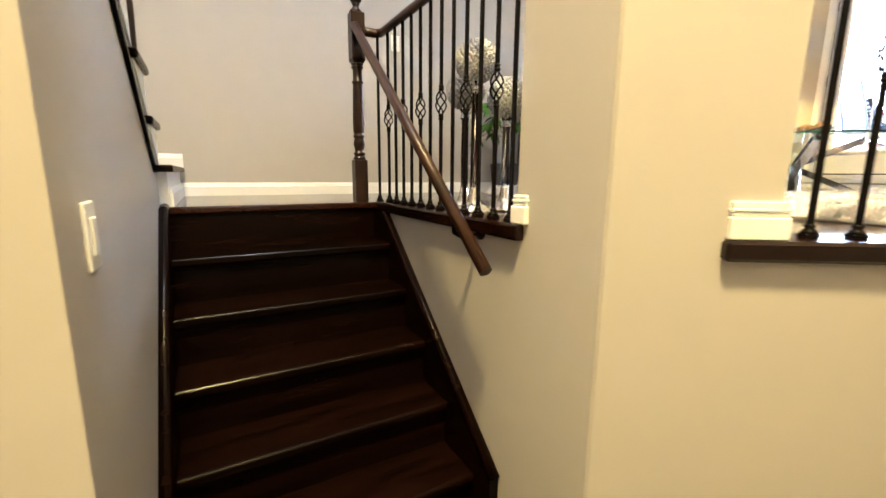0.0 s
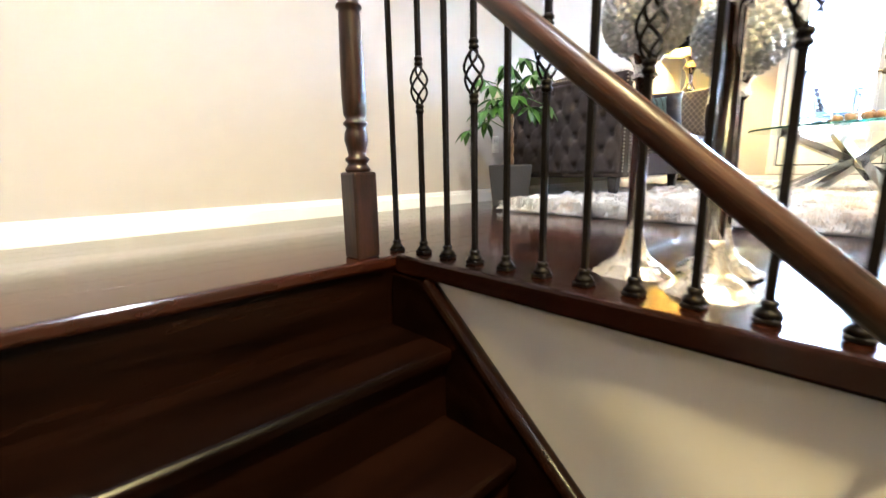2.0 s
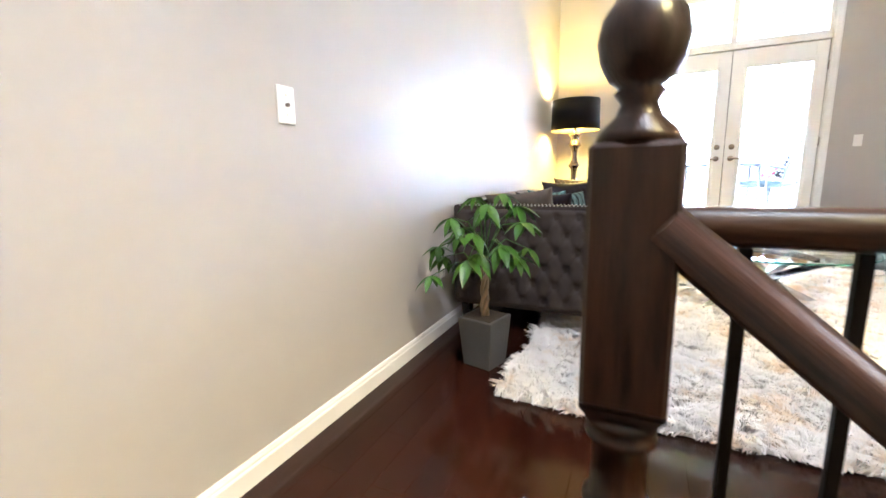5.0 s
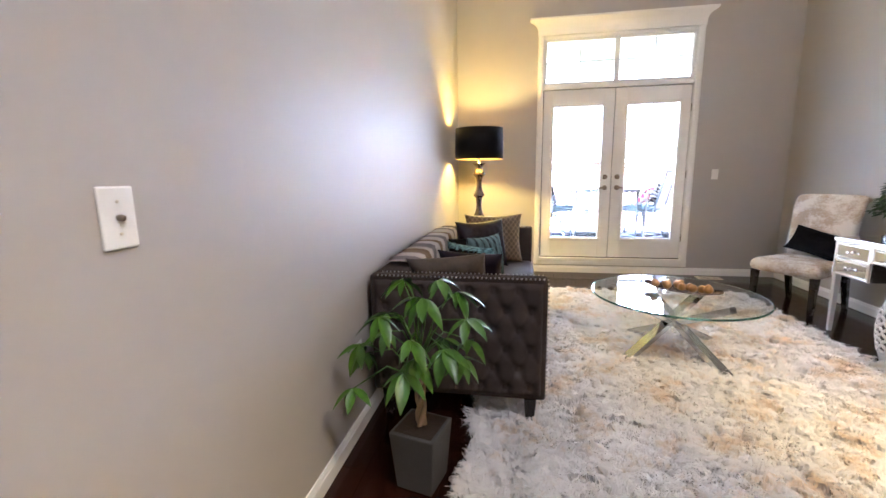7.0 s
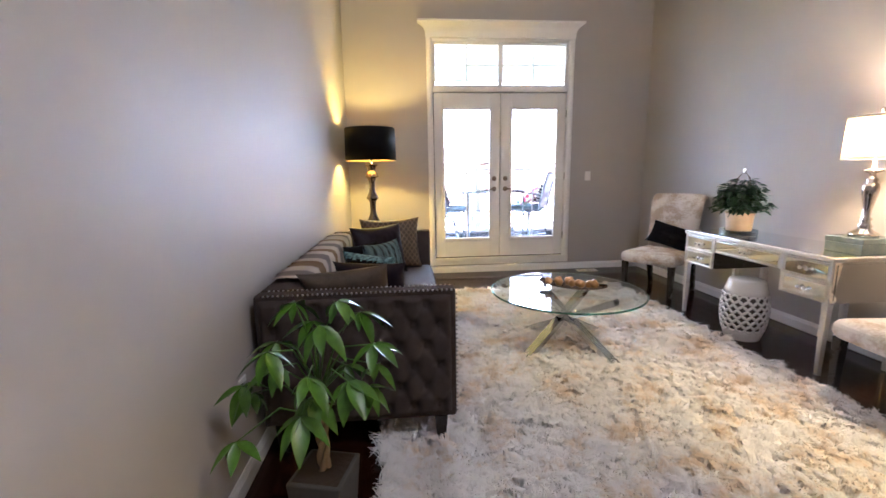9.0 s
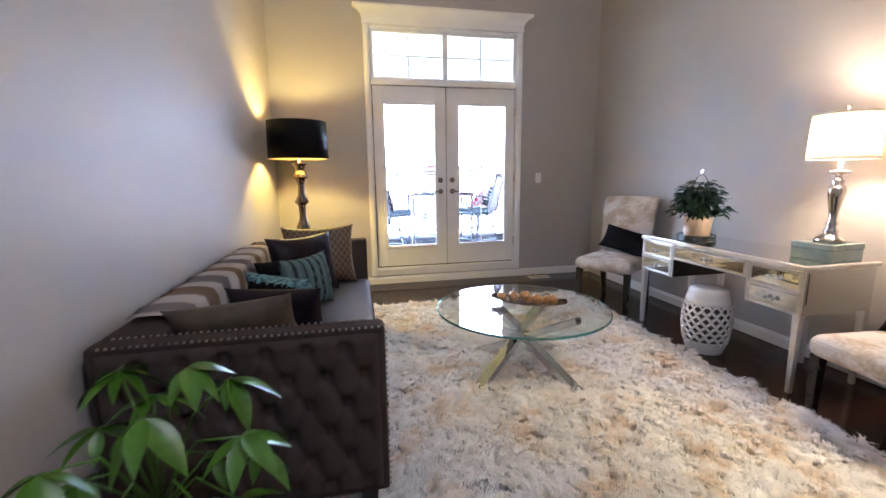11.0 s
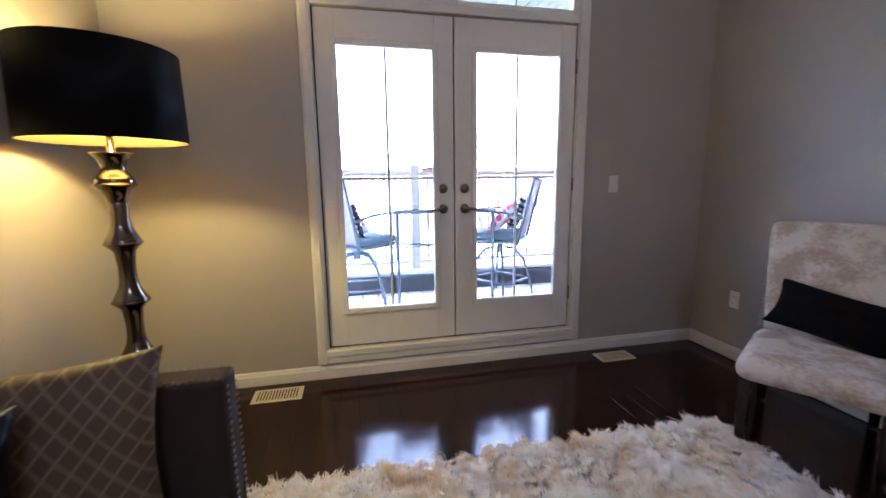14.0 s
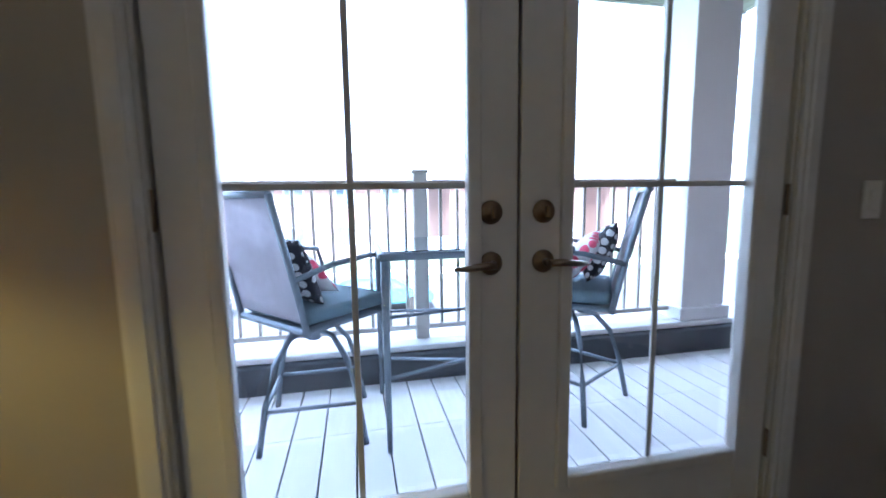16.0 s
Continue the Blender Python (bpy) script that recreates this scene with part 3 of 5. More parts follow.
# half landing nosing and the flight that goes on up
part("half_landing_nosing", cuboid(0.002, 1.10, -6.36, -6.198, PLAT - 0.030, PLAT, 0.008, seg=2), STAIR, stairs)
part("half_landing_floor", cuboid(0.016, 1.055, -7.6, -6.362, PLAT - 0.030, PLAT - 0.001), STAIR, stairs)
for k in range(1, 5):
    x, z = 1.055 + 0.245 * (k - 1), PLAT + 0.172 * k
    part("upper_tread", cuboid(x - 0.03, x + 0.26, -7.3, -6.232, z - 0.030, z, 0.008, seg=2), STAIR, stairs)
    part("upper_riser", cuboid(x, x + 0.016, -7.3, -6.265, z - 0.172, z - 0.030), TRIM, stairs, "white painted riser")
    part("stringer_bracket", prism([(x, z - 0.172), (x + 0.235, z - 0.03), (x, z - 0.03)], "y", -6.262, -6.248), TRIM, stairs)
dl = (Vector((2.48, 0, 1.12)) - Vector((1.195, 0, 0.176))).normalized()
bm = bmesh.new()
add_prism(bm, [(1.185, 0.176), (1.185, 0.150), (1.205, 0.158), (2.48, 1.095), (2.48, 1.125)], "y", -6.262, -6.247)
part("stringer_trim", bm, STAIR, stairs, "thin dark trim along the slope")


# ---- railing at the stairwell ----
def basket(z):
    """Twisted cage of four thin bars with collars."""
    bm = bmesh.new()
    for k in range(4):
        pts = []
        for i in range(13):
            u = i / 12
            a = k * math.pi / 2 + u * math.pi * 1.1
            r = 0.004 + 0.0185 * math.sin(math.pi * u) ** 0.8
            pts.append((r * math.cos(a), r * math.sin(a), z - 0.048 + 0.096 * u))
        add_tube(bm, pts, 0.0032, 5)
    for zz in (z - 0.056, z + 0.056):
        add_lathe(bm, [(0.008, zz - 0.012), (0.011, zz - 0.008), (0.011, zz - 0.003), (0.008, zz), (0.011, zz + 0.003), (0.011, zz + 0.008), (0.008, zz + 0.012)], 10)
    return bm


def baluster(with_basket, top):
    t = thing("baluster", "dark iron baluster with a twisted basket" if with_basket else "plain dark iron baluster on a square shoe", "baluster", group="iron balusters of the railing")
    bm = bmesh.new()
    h = 0.0059
    if with_basket:
        add_box(bm, -h, h, -h, h, 0.01, 0.376, 0.001)
        add_box(bm, -h, h, -h, h, 0.476, top, 0.001)
    else:
        add_box(bm, -h, h, -h, h, 0.01, top, 0.001)
    part("bar", bm, IRON, t)
    if with_basket:
        part("basket", basket(0.426), IRON, t, "twisted iron basket")
    bm = cuboid(-0.017, 0.017, -0.017, 0.017, 0.0, 0.010, 0.003)
    add_lathe(bm, [(0.019, 0.010), (0.015, 0.018), (0.010, 0.022), (0.013, 0.027), (0.010, 0.033)], 8)
    part("shoe", bm, IRON, t)
    return t


RY = -5.240
plain, caged = baluster(False, 0.838), baluster(True, 0.838)
plain.matrix_basis, caged.matrix_basis = pose(1.034, -5.258, 0.004), pose(1.1284, RY, 0.008)
for i in range(2, 13):
    copy_thing(caged if i % 2 else plain, pose(1.036 + 0.0924 * i, RY, 0.008))
for i, s in enumerate((0.515, 0.625, 0.735, 0.845, 0.955)):
    p = DIAG0 + DIAGD * s + DIAGN * 0.06
    copy_thing(caged if i % 2 else plain, pose(p.x, p.y, 0.008, 0, 0, 56.6))

rail = thing("guard_rail", "walnut-stained guard rail over the iron balusters", "handrail")


def rail_along(pts, w=0.020, h=0.0215):
    return tube(pts, w, 10, flat=h / w)


part("rail", rail_along([(1.022, -5.335, 0.862), (1.022, -5.29, 0.862), (1.026, -5.262, 0.862), (1.045, -5.244, 0.862), (1.08, RY, 0.862), (1.6, RY, 0.862), (2.219, RY, 0.862)]), RAILW, rail)
rail2 = thing("guard_rail", "walnut-stained guard rail across the angled opening", "handrail")
a, b = DIAG0 + DIAGD * 0.405 + DIAGN * 0.06, DIAG0 + DIAGD * 1.029 + DIAGN * 0.06
part("rail", rail_along([(a.x, a.y, 0.862), (b.x, b.y, 0.862)]), RAILW, rail2)

newel = thing("newel_post", "turned walnut-stained newel post with a ball finial", "newel post", pose(1.0235, -5.3645, 0.004))
N = 0.0342
part("base_block", cuboid(-N, N, -N, N, 0.0, 0.222, 0.006, seg=2), NEWEL, newel)
part("turning", lathe([(0.030, 0.220), (0.033, 0.228), (0.028, 0.236), (0.024, 0.242), (0.031, 0.250), (0.031, 0.256), (0.022, 0.262), (0.025, 0.280),
                       (0.030, 0.300), (0.028, 0.318), (0.023, 0.330), (0.030, 0.338), (0.030, 0.344), (0.023, 0.350), (0.0285, 0.362), (0.030, 0.40),
                       (0.029, 0.48), (0.026, 0.590), (0.025, 0.600), (0.031, 0.606), (0.031, 0.611), (0.025, 0.617), (0.0235, 0.67), (0.031, 0.678), (0.031, 0.683), (0.025, 0.687),
                       (0.031, 0.692), (0.031, 0.697), (0.028, 0.702)], 28), NEWEL, newel)
g = bmesh.new()
add_box(g, -N, N, -N, N, 0.715, 0.938, 0.004)
lo = [g.verts.new((x * N, y * N, 0.7155)) for x, y in ((-1, -1), (1, -1), (1, 1), (-1, 1))]
tip = [g.verts.new((x * 0.024, y * 0.024, 0.698)) for x, y in ((-1, -1), (1, -1), (1, 1), (-1, 1))]
for i in range(4):
    g.faces.new((tip[i], tip[(i + 1) % 4], lo[(i + 1) % 4], lo[i]))
part("top_block", g, NEWEL, newel)
part("finial", lathe([(0.034, 0.937), (0.030, 0.947), (0.018, 0.959), (0.014, 0.969), (0.020, 0.977), (0.016, 0.981), (0.024, 0.987), (0.031, 1.001), (0.034, 1.017),
                      (0.031, 1.033), (0.022, 1.046), (0.010, 1.053), (0, 1.054)], 24), NEWEL, newel, "round ball finial")

hand = thing("wall_handrail", "walnut-stained sloping handrail on an iron bracket", "handrail")
p0, p1 = Vector((1.045, -5.383, 0.878)), Vector((2.222, -5.385, -0.130))
prof = [(0.73 * u, 0.69 * v) for u, v in ((-0.021, -0.020), (-0.026, -0.006), (-0.026, 0.008), (-0.020, 0.021), (-0.009, 0.028), (0.009, 0.028), (0.020, 0.021), (0.026, 0.008), (0.026, -0.006), (0.021, -0.020), (0.014, -0.027), (-0.014, -0.027))]
g = bmesh.new()
d = (p1 - p0).normalized()
side = Vector((0, 1, 0))
upv = d.cross(side)
upv = -upv if upv.z < 0 else upv
run = (p1 - p0).length
ra = [g.verts.new((0, u, v)) for u, v in prof]
rb = [g.verts.new((run, u, v)) for u, v in prof]
for i in range(len(prof)):
    j = (i + 1) % len(prof)
    g.faces.new((ra[i], ra[j], rb[j], rb[i])).smooth = True
g.faces.new(ra[::-1]), g.faces.new(rb)
bmesh.ops.recalc_face_normals(g, faces=g.faces[:])
along = Matrix.Translation(p0) @ Matrix((d, side, upv)).transposed().to_4x4()
part("rail", g, RAILW, hand, "", along)
for x in (2.03,):
    z = p0.z + (p1.z - p0.z) * (x - p0.x) / (p1.x - p0.x)
    bm = lathe([(0.028, 0), (0.028, 0.006), (0.016, 0.010), (0.010, 0.012)], 16, Matrix.Translation((x, -5.273, z - 0.075)) @ Matrix.Rotation(radians(90), 4, "X"))
    add_tube(bm, [(x, -5.276, z - 0.075), (x, -5.345, z - 0.090), (x, -5.38, z - 0.07), (x, -5.383, z - 0.028)], 0.009, 8)
    part("bracket", bm, IRON, hand, "black iron wall bracket")

# turned spindles of the upper flight
sp = thing("stair_spindle", "turned dark wooden spindle of the upper flight", "baluster", pose(1.10, -6.29, PLAT + 0.172), "spindles of the upper flight")
part("shaft", lathe([(0.017, 0), (0.017, 0.12), (0.011, 0.13), (0.018, 0.142), (0.012, 0.155), (0.020, 0.185), (0.013, 0.215), (0.018, 0.225), (0.014, 0.24), (0.018, 0.40), (0.012, 0.80)], 14), NEWEL, sp)
part("block", cuboid(-0.018, 0.018, -0.018, 0.018, 0, 0.118, 0.003), NEWEL, sp)
for k in range(1, 4):
    copy_thing(sp, pose(1.10 + 0.245 * k, -6.29, PLAT + 0.172 * (k + 1)))

# ---- hanging light over the stairwell ----
pl = thing("pendant_light", "lit frosted globe pendant hanging over the stairwell", "ceiling light", pose(2.0, -5.68, 0))
part("canopy", lathe([(0.012, CEILZ - 0.045), (0.045, CEILZ - 0.038), (0.065, CEILZ - 0.018), (0.068, CEILZ)], 24), NICKEL, pl)
part("rod", lathe([(0.006, 4.00), (0.006, CEILZ - 0.044)], 10), NICKEL, pl)
part("cap", lathe([(0.058, 3.935), (0.060, 3.945), (0.050, 3.975), (0.020, 3.995), (0.008, 4.00)], 24), NICKEL, pl)
part("globe", drum(0.150, 0.058, 3.80, 3.934, 36), LITSHADE, pl, "frosted glass shade, lit")

# ---- crystal ball stands ----
def scalloped_foot():
    """Low flared foot with a wavy rim and soft wrinkles."""
    g = bmesh.new()
    rings = []
    for r_, z_ in ((0.074, 0.0), (0.078, 0.005), (0.074, 0.012), (0.062, 0.018), (0.058, 0.026), (0.046, 0.033), (0.034, 0.043), (0.027, 0.056), (0.022, 0.072), (0.018, 0.088), (0.018, 0.101)):
        ring = []
        for i in range(48):
            a = 2 * math.pi * i / 48
            k = max(0.0, (r_ - 0.03) / 0.048)
            rr = r_ * (1 + 0.045 * k * math.cos(9 * a)) + 0.0025 * k * noise.noise(Vector((math.cos(a) * 4, math.sin(a) * 4, z_ * 90)))
            ring.append(g.verts.new((rr * math.cos(a), rr * math.sin(a), z_)))
        rings.append(ring)
    for a, b in zip(rings, rings[1:]):
        for i in range(48):
            g.faces.new((a[i], a[(i + 1) % 48], b[(i + 1) % 48], b[i])).smooth = True
    g.faces.new(rings[0][::-1]), g.faces.new(rings[-1])
    return g


def crystal_stand(x, y, h, r):
    t = thing("crystal_ball_stand", "tall silver stand with a crystal bead ball and mercury glass foot", "candle stand", pose(x, y, 0.0, 0, 0, x * 700), "crystal ball stands")
    part("foot", scalloped_foot(), BASEG, t, "scalloped champagne mercury glass foot")
    hz = h - r
    part("stem", lathe([(0.0165, 0.10), (0.0165, hz - 0.045), (0.024, hz - 0.040), (0.024, hz - 0.032), (0.018, hz - 0.028), (0.022, hz - 0.012), (0.034, hz + 0.004), (0.034, hz + 0.012), (0.02, hz + 0.014)], 16), CHROME, t)
    bm = bmesh.new()
    n = 300
    for i in range(n):
        u = 1 - 2 * (i + 0.5) / n
        a = i * 2.399963
        q = Vector((math.sqrt(1 - u * u) * math.cos(a), math.sqrt(1 - u * u) * math.sin(a), u)) * r + Vector((0, 0, h))
        bmesh.ops.create_icosphere(bm, subdivisions=1, radius=0.0088, matrix=Matrix.Translation(q))
    tagged(part("bead_ball", bm, CRYSTAL, t, "ball of clear crystal beads"), kind="stuff")
    part("inner_globe", lathe([(r * 0.9 * math.cos(a), h + r * 0.9 * math.sin(a)) for a in [(-90 + 15 * k) * math.pi / 180 for k in range(13)]], 20), CERAM, t)


crystal_stand(1.765, -5.130, 0.585, 0.078)
crystal_stand(1.735, -4.950, 0.470, 0.080)
crystal_stand(1.612, -5.080, 0.508, 0.078)


# ---- sofa ----
sofa = thing("sofa", "taupe tufted sofa with a grey seat, nailheads and black legs", "sofa")
SX0, SX1, SY0, SY1, ST, SB = 0.035, 0.882, -3.520, -1.440, 0.755, 0.160


def tufted(width, height, cols, rows, depth=0.034, nx=84, nz=48):
    """Front of a diamond-tufted panel in x and z, bulging towards -y; returns bmesh and button places."""
    buttons = []
    for r in range(rows):
        for c in range(cols - (r % 2)):
            buttons.append(((c + 0.5 + 0.5 * (r % 2)) * width / cols, (r + 0.5) * height / rows))
    bx = np.array(buttons)
    g = bmesh.new()
    grid = []
    sx, sz = width / cols, height / rows
    for j in range(nz + 1):
        row = []
        for i in range(nx + 1):
            x, z = width * i / nx, height * j / nz
            dd = ((bx[:, 0] - x) ** 2 + (bx[:, 1] - z) ** 2)
            dent = float(np.exp(-dd / (2 * 0.017 ** 2)).sum())
            u, v = x / sx - 0.5, z / sz - 0.5
            c1, c2 = abs(((u + v / 2) + 0.5) % 1 - 0.5), abs(((u - v / 2) + 0.5) % 1 - 0.5)
            crease = math.exp(-(c1 / 0.07) ** 2) + math.exp(-(c2 / 0.07) ** 2)
            edge = min(1, min(x, width - x, z, height - z) / 0.02)
            row.append(g.verts.new((x, -edge * (depth - 0.029 * min(1, dent) - 0.010 * min(1, crease) * (1 - 0.6 * min(1, dent))), z)))
        grid.append(row)
    for j in range(nz):
        for i in range(nx):
            g.faces.new((grid[j][i], grid[j][i + 1], grid[j + 1][i + 1], grid[j + 1][i])).smooth = True
    return g, buttons


def nails(bm, pts):
    for p in pts:
        bmesh.ops.create_icosphere(bm, subdivisions=1, radius=0.0052, matrix=Matrix.Translation(p))


for y0, y1, out in ((SY0, SY0 + 0.10, 1), (SY1 - 0.10, SY1, 0)):
    arm = part("arm", cuboid(SX0, SX1, y0 + (0.020 if out else 0), y1, SB, ST, 0.014, seg=3), SOFA, sofa, "tufted upholstered arm")
    bm = bmesh.new()
    nails(bm, [(SX1 - 0.02 - 0.020 * i, (y0 + y1) / 2 + s * 0.040, ST + 0.001) for i in range(40) for s in (-1, 1)])
    nails(bm, [(SX1 + 0.001, (y0 + y1) / 2 + s * 0.038, ST - 0.02 - 0.020 * i) for i in range(28) for s in (-1, 1)])
    tagged(part("nailhead_trim", bm, NAIL, arm, "row of nickel nailheads"), kind="stuff")
    if out:
        g, bts = tufted(SX1 - SX0 - 0.03, ST - SB - 0.03, 7, 6)
        part("tufted_panel", g, SOFA, arm, "diamond-tufted outer side", Matrix.Translation((SX0 + 0.015, y0 + 0.030, SB + 0.015)))
        bme = mesh_of("button", lathe([(0.010, 0), (0.009, 0.004), (0.004, 0.006), (0, 0.0062)], 8, Matrix.Rotation(radians(90), 4, "X")), SOFA)
        for bx_, bz_ in bts:
            ob = new("button", bme)
            ob.parent, ob.location = arm, (SX0 + 0.015 + bx_, y0 + 0.026, SB + 0.015 + bz_)
part("back", cuboid(SX0, SX0 + 0.17, SY0 + 0.10, SY1 - 0.10, SB, ST, 0.016, seg=3), SOFA, sofa, "upholstered back")
part("front_rail", cuboid(SX1 - 0.06, SX1 - 0.012, SY0 + 0.101, SY1 - 0.101, SB, 0.30, 0.010, seg=2), SOFA, sofa)
part("deck", cuboid(SX0 + 0.171, SX1 - 0.061, SY0 + 0.101, SY1 - 0.101, SB, 0.298), SOFA, sofa)
bm = cuboid(SX0 + 0.172, SX1 + 0.006, SY0 + 0.104, SY1 - 0.104, 0.301, 0.452, 0.035, seg=4)
for v in bm.verts:
    if v.co.z > 0.42:
        u = (v.co.x - SX0 - 0.17) / 0.68
        v.co.z += 0.012 * math.sin(math.pi * max(0, min(1, u)))
cush = part("seat_cushion", bm, SEATM, sofa, "long grey velvet seat cushion")
bm = tube([(SX1 + 0.004, SY0 + 0.11, 0.425), (SX1 + 0.004, SY1 - 0.11, 0.425)], 0.006, 6)
add_tube(bm, [(SX1 + 0.004, SY0 + 0.11, 0.322), (SX1 + 0.004, SY1 - 0.11, 0.322)], 0.006, 6)
part("piping", bm, SOFA, cush)
for x, y in ((SX1 - 0.07, SY0 + 0.06), (SX1 - 0.07, SY1 - 0.06), (SX0 + 0.07, SY0 + 0.06), (SX0 + 0.07, SY1 - 0.06), (SX1 - 0.07, (SY0 + SY1) / 2)):
    zf = 0.022 if x > 0.5 else 0.0
    g = bmesh.new()
    add_box(g, -0.030, 0.030, -0.030, 0.030, zf, SB, 0.004)
    for v in g.verts:
        k = 0.62 + 0.38 * (v.co.z - zf) / (SB - zf)
        v.co.x, v.co.y = v.co.x * k + x, v.co.y * k + y
    part("leg", g, BLACKW, sofa, "tapered black wooden leg")

# throw over the back
throw = thing("throw_blanket", "beige, white and brown striped throw over the sofa back", "blanket")
g = bmesh.new()
path = [(0.215, 0.46), (0.218, 0.55), (0.220, 0.66), (0.216, 0.735), (0.203, 0.762), (0.170, 0.773), (0.120, 0.776), (0.075, 0.774), (0.042, 0.768)]
ys = [-3.30 + i * 1.52 / 70 for i in range(71)]
rows = []
for y in ys:
    w = 0.006 * math.sin(y * 21) + 0.004 * math.sin(y * 47 + 1)
    rows.append([g.verts.new((px + 0.010 + w * 0.7 * (1 if pz < 0.74 else 0.2), y, pz + 0.006 + (abs(w) if pz > 0.74 else 0))) for px, pz in path])
for a, b in zip(rows, rows[1:]):
    for i in range(len(path) - 1):
        g.faces.new((a[i], b[i], b[i + 1], a[i + 1])).smooth = True
bmesh.ops.solidify(g, geom=g.faces[:], thickness=0.006)
part("cloth", g, THROW, throw)


def pillow_mesh(w, h, t, n=34, ruffle=0.0, seed=0):
    g = bmesh.new()
    grids = []
    for s in (1, -1):
        grid = []
        for j in range(n + 1):
            row = []
            for i in range(n + 1):
                u, v = 2 * i / n - 1, 2 * j / n - 1
                k = max(0.0, (1 - abs(u) ** 2.6)) * max(0.0, (1 - abs(v) ** 2.6))
                z = s * t * 0.5 * k ** 0.55
                pin = 1 - 0.11 * (1 - v * v) * abs(u) ** 3
                pinv = 1 - 0.11 * (1 - u * u) * abs(v) ** 3
                wr = (0.009 * noise.noise(Vector((u * 2.2 + seed, v * 2.2, s))) + 0.005 * noise.noise(Vector((u * 5.5, v * 4.0 + seed, s * 3)))) * k
                rf = ruffle * math.sin(u * 27 + 1.2 * math.sin(v * 17)) * min(1, 2.5 * k) if ruffle else 0
                row.append(g.verts.new((u * w / 2 * pin, v * h / 2 * pinv, z + wr + s * rf)))
            grid.append(row)
        grids.append(grid)
        for j in range(n):
            for i in range(n):
                q = (grid[j][i], grid[j][i + 1], grid[j + 1][i + 1], grid[j + 1][i])
                g.faces.new(q if s > 0 else q[::-1]).smooth = True
    bmesh.ops.remove_doubles(g, verts=g.verts[:], dist=0.0008)
    return g


def pillow(label, mat, w, h, t, at, face, roll=0, lean=18, ruffle=0.0, seed=0, name="throw_pillow", category="pillow"):
    """A cushion that stands on its lower edge; face: compass angle of its front in degrees, lean backwards."""
    m = Matrix.Translation(at) @ Matrix.Rotation(radians(face), 4, "Z") @ Matrix.Rotation(radians(90 - lean), 4, "X") @ Matrix.Rotation(radians(roll), 4, "Z") @ Matrix.Translation((0, h / 2 if not roll else 0.5 * h, 0))
    ob = new(name, mesh_of(name, pillow_mesh(w, h, t, ruffle=ruffle, seed=seed), mat))
    ob.matrix_basis = m
    return tagged(ob, label, category, "")


# front of a pillow faces -y at face=0, +x at face=90
ZS = 0.462
pillow("taupe silk pillow with a beaded band on the sofa", TAUPEF, 0.42, 0.405, 0.15, (0.440, -3.20, ZS), 176, roll=-7, lean=24, seed=1)
pillow("dark plum satin pillow leaning on the taupe one", PLUM, 0.38, 0.37, 0.16, (0.510, -3.02, ZS), 166, lean=19, seed=2)
ruffled = pillow("teal ruffled pillow with a dark back on the sofa", TEAL, 0.38, 0.375, 0.15, (0.525, -2.86, ZS), 142, lean=17, ruffle=0.009, seed=3)
ruffled.data.materials.append(BLACKF)
for f in ruffled.data.polygons:
    if f.center.z < -0.030:
        f.material_index = 1
pillow("teal and charcoal pleated striped pillow on the sofa", TEALSTRIPE, 0.37, 0.325, 0.15, (0.535, -2.305, ZS), 52, lean=10, ruffle=0.0045, seed=4)
pillow("black pillow behind the teal striped one", BLACKF, 0.38, 0.31, 0.12, (0.42, -2.22, ZS), 52, lean=18, seed=5)
pillow("dark plum satin pillow with pointed corners", PLUM, 0.47, 0.41, 0.17, (0.49, -2.00, ZS), 38, lean=13, seed=6)
pillow("gold patterned pillow against the sofa arm", GOLDF, 0.51, 0.435, 0.15, (0.55, -1.74, ZS), 10, lean=12, seed=7)

# ---- floor lamp ----
fl = thing("floor_lamp", "turned smoked metal floor lamp with a black drum shade", "floor lamp", pose(0.33, -0.75, 0))
prof = [(0.135, 0), (0.135, 0.014), (0.12, 0.024), (0.06, 0.032), (0.040, 0.040)]
for zn in (0.075, 0.310, 0.545, 0.780, 1.015):
    prof += [(0.036, zn - 0.034), (0.050, zn - 0.018), (0.062, zn - 0.006), (0.066, zn - 0.002), (0.066, zn + 0.002), (0.059, zn + 0.005), (0.062, zn + 0.009),
             (0.058, zn + 0.015), (0.049, zn + 0.032), (0.037, zn + 0.058), (0.031, zn + 0.090), (0.030, zn + 0.140), (0.034, zn + 0.180)]
part("stem", lathe(prof, 32), LAMPB, fl, "turned smoked mercury stem")
z = 1.240
part("neck", lathe([(0.034, z - 0.066), (0.038, z - 0.045), (0.050, z - 0.020), (0.067, z - 0.007), (0.071, z - 0.002), (0.071, z + 0.002), (0.065, z + 0.006), (0.066, z + 0.014), (0.058, z + 0.030), (0.042, z + 0.052),
                    (0.040, z + 0.070), (0.048, z + 0.095), (0.064, z + 0.112), (0.070, z + 0.116), (0.070, z + 0.120), (0.014, z + 0.122), (0.014, z + 0.19)], 32), LAMPB, fl)


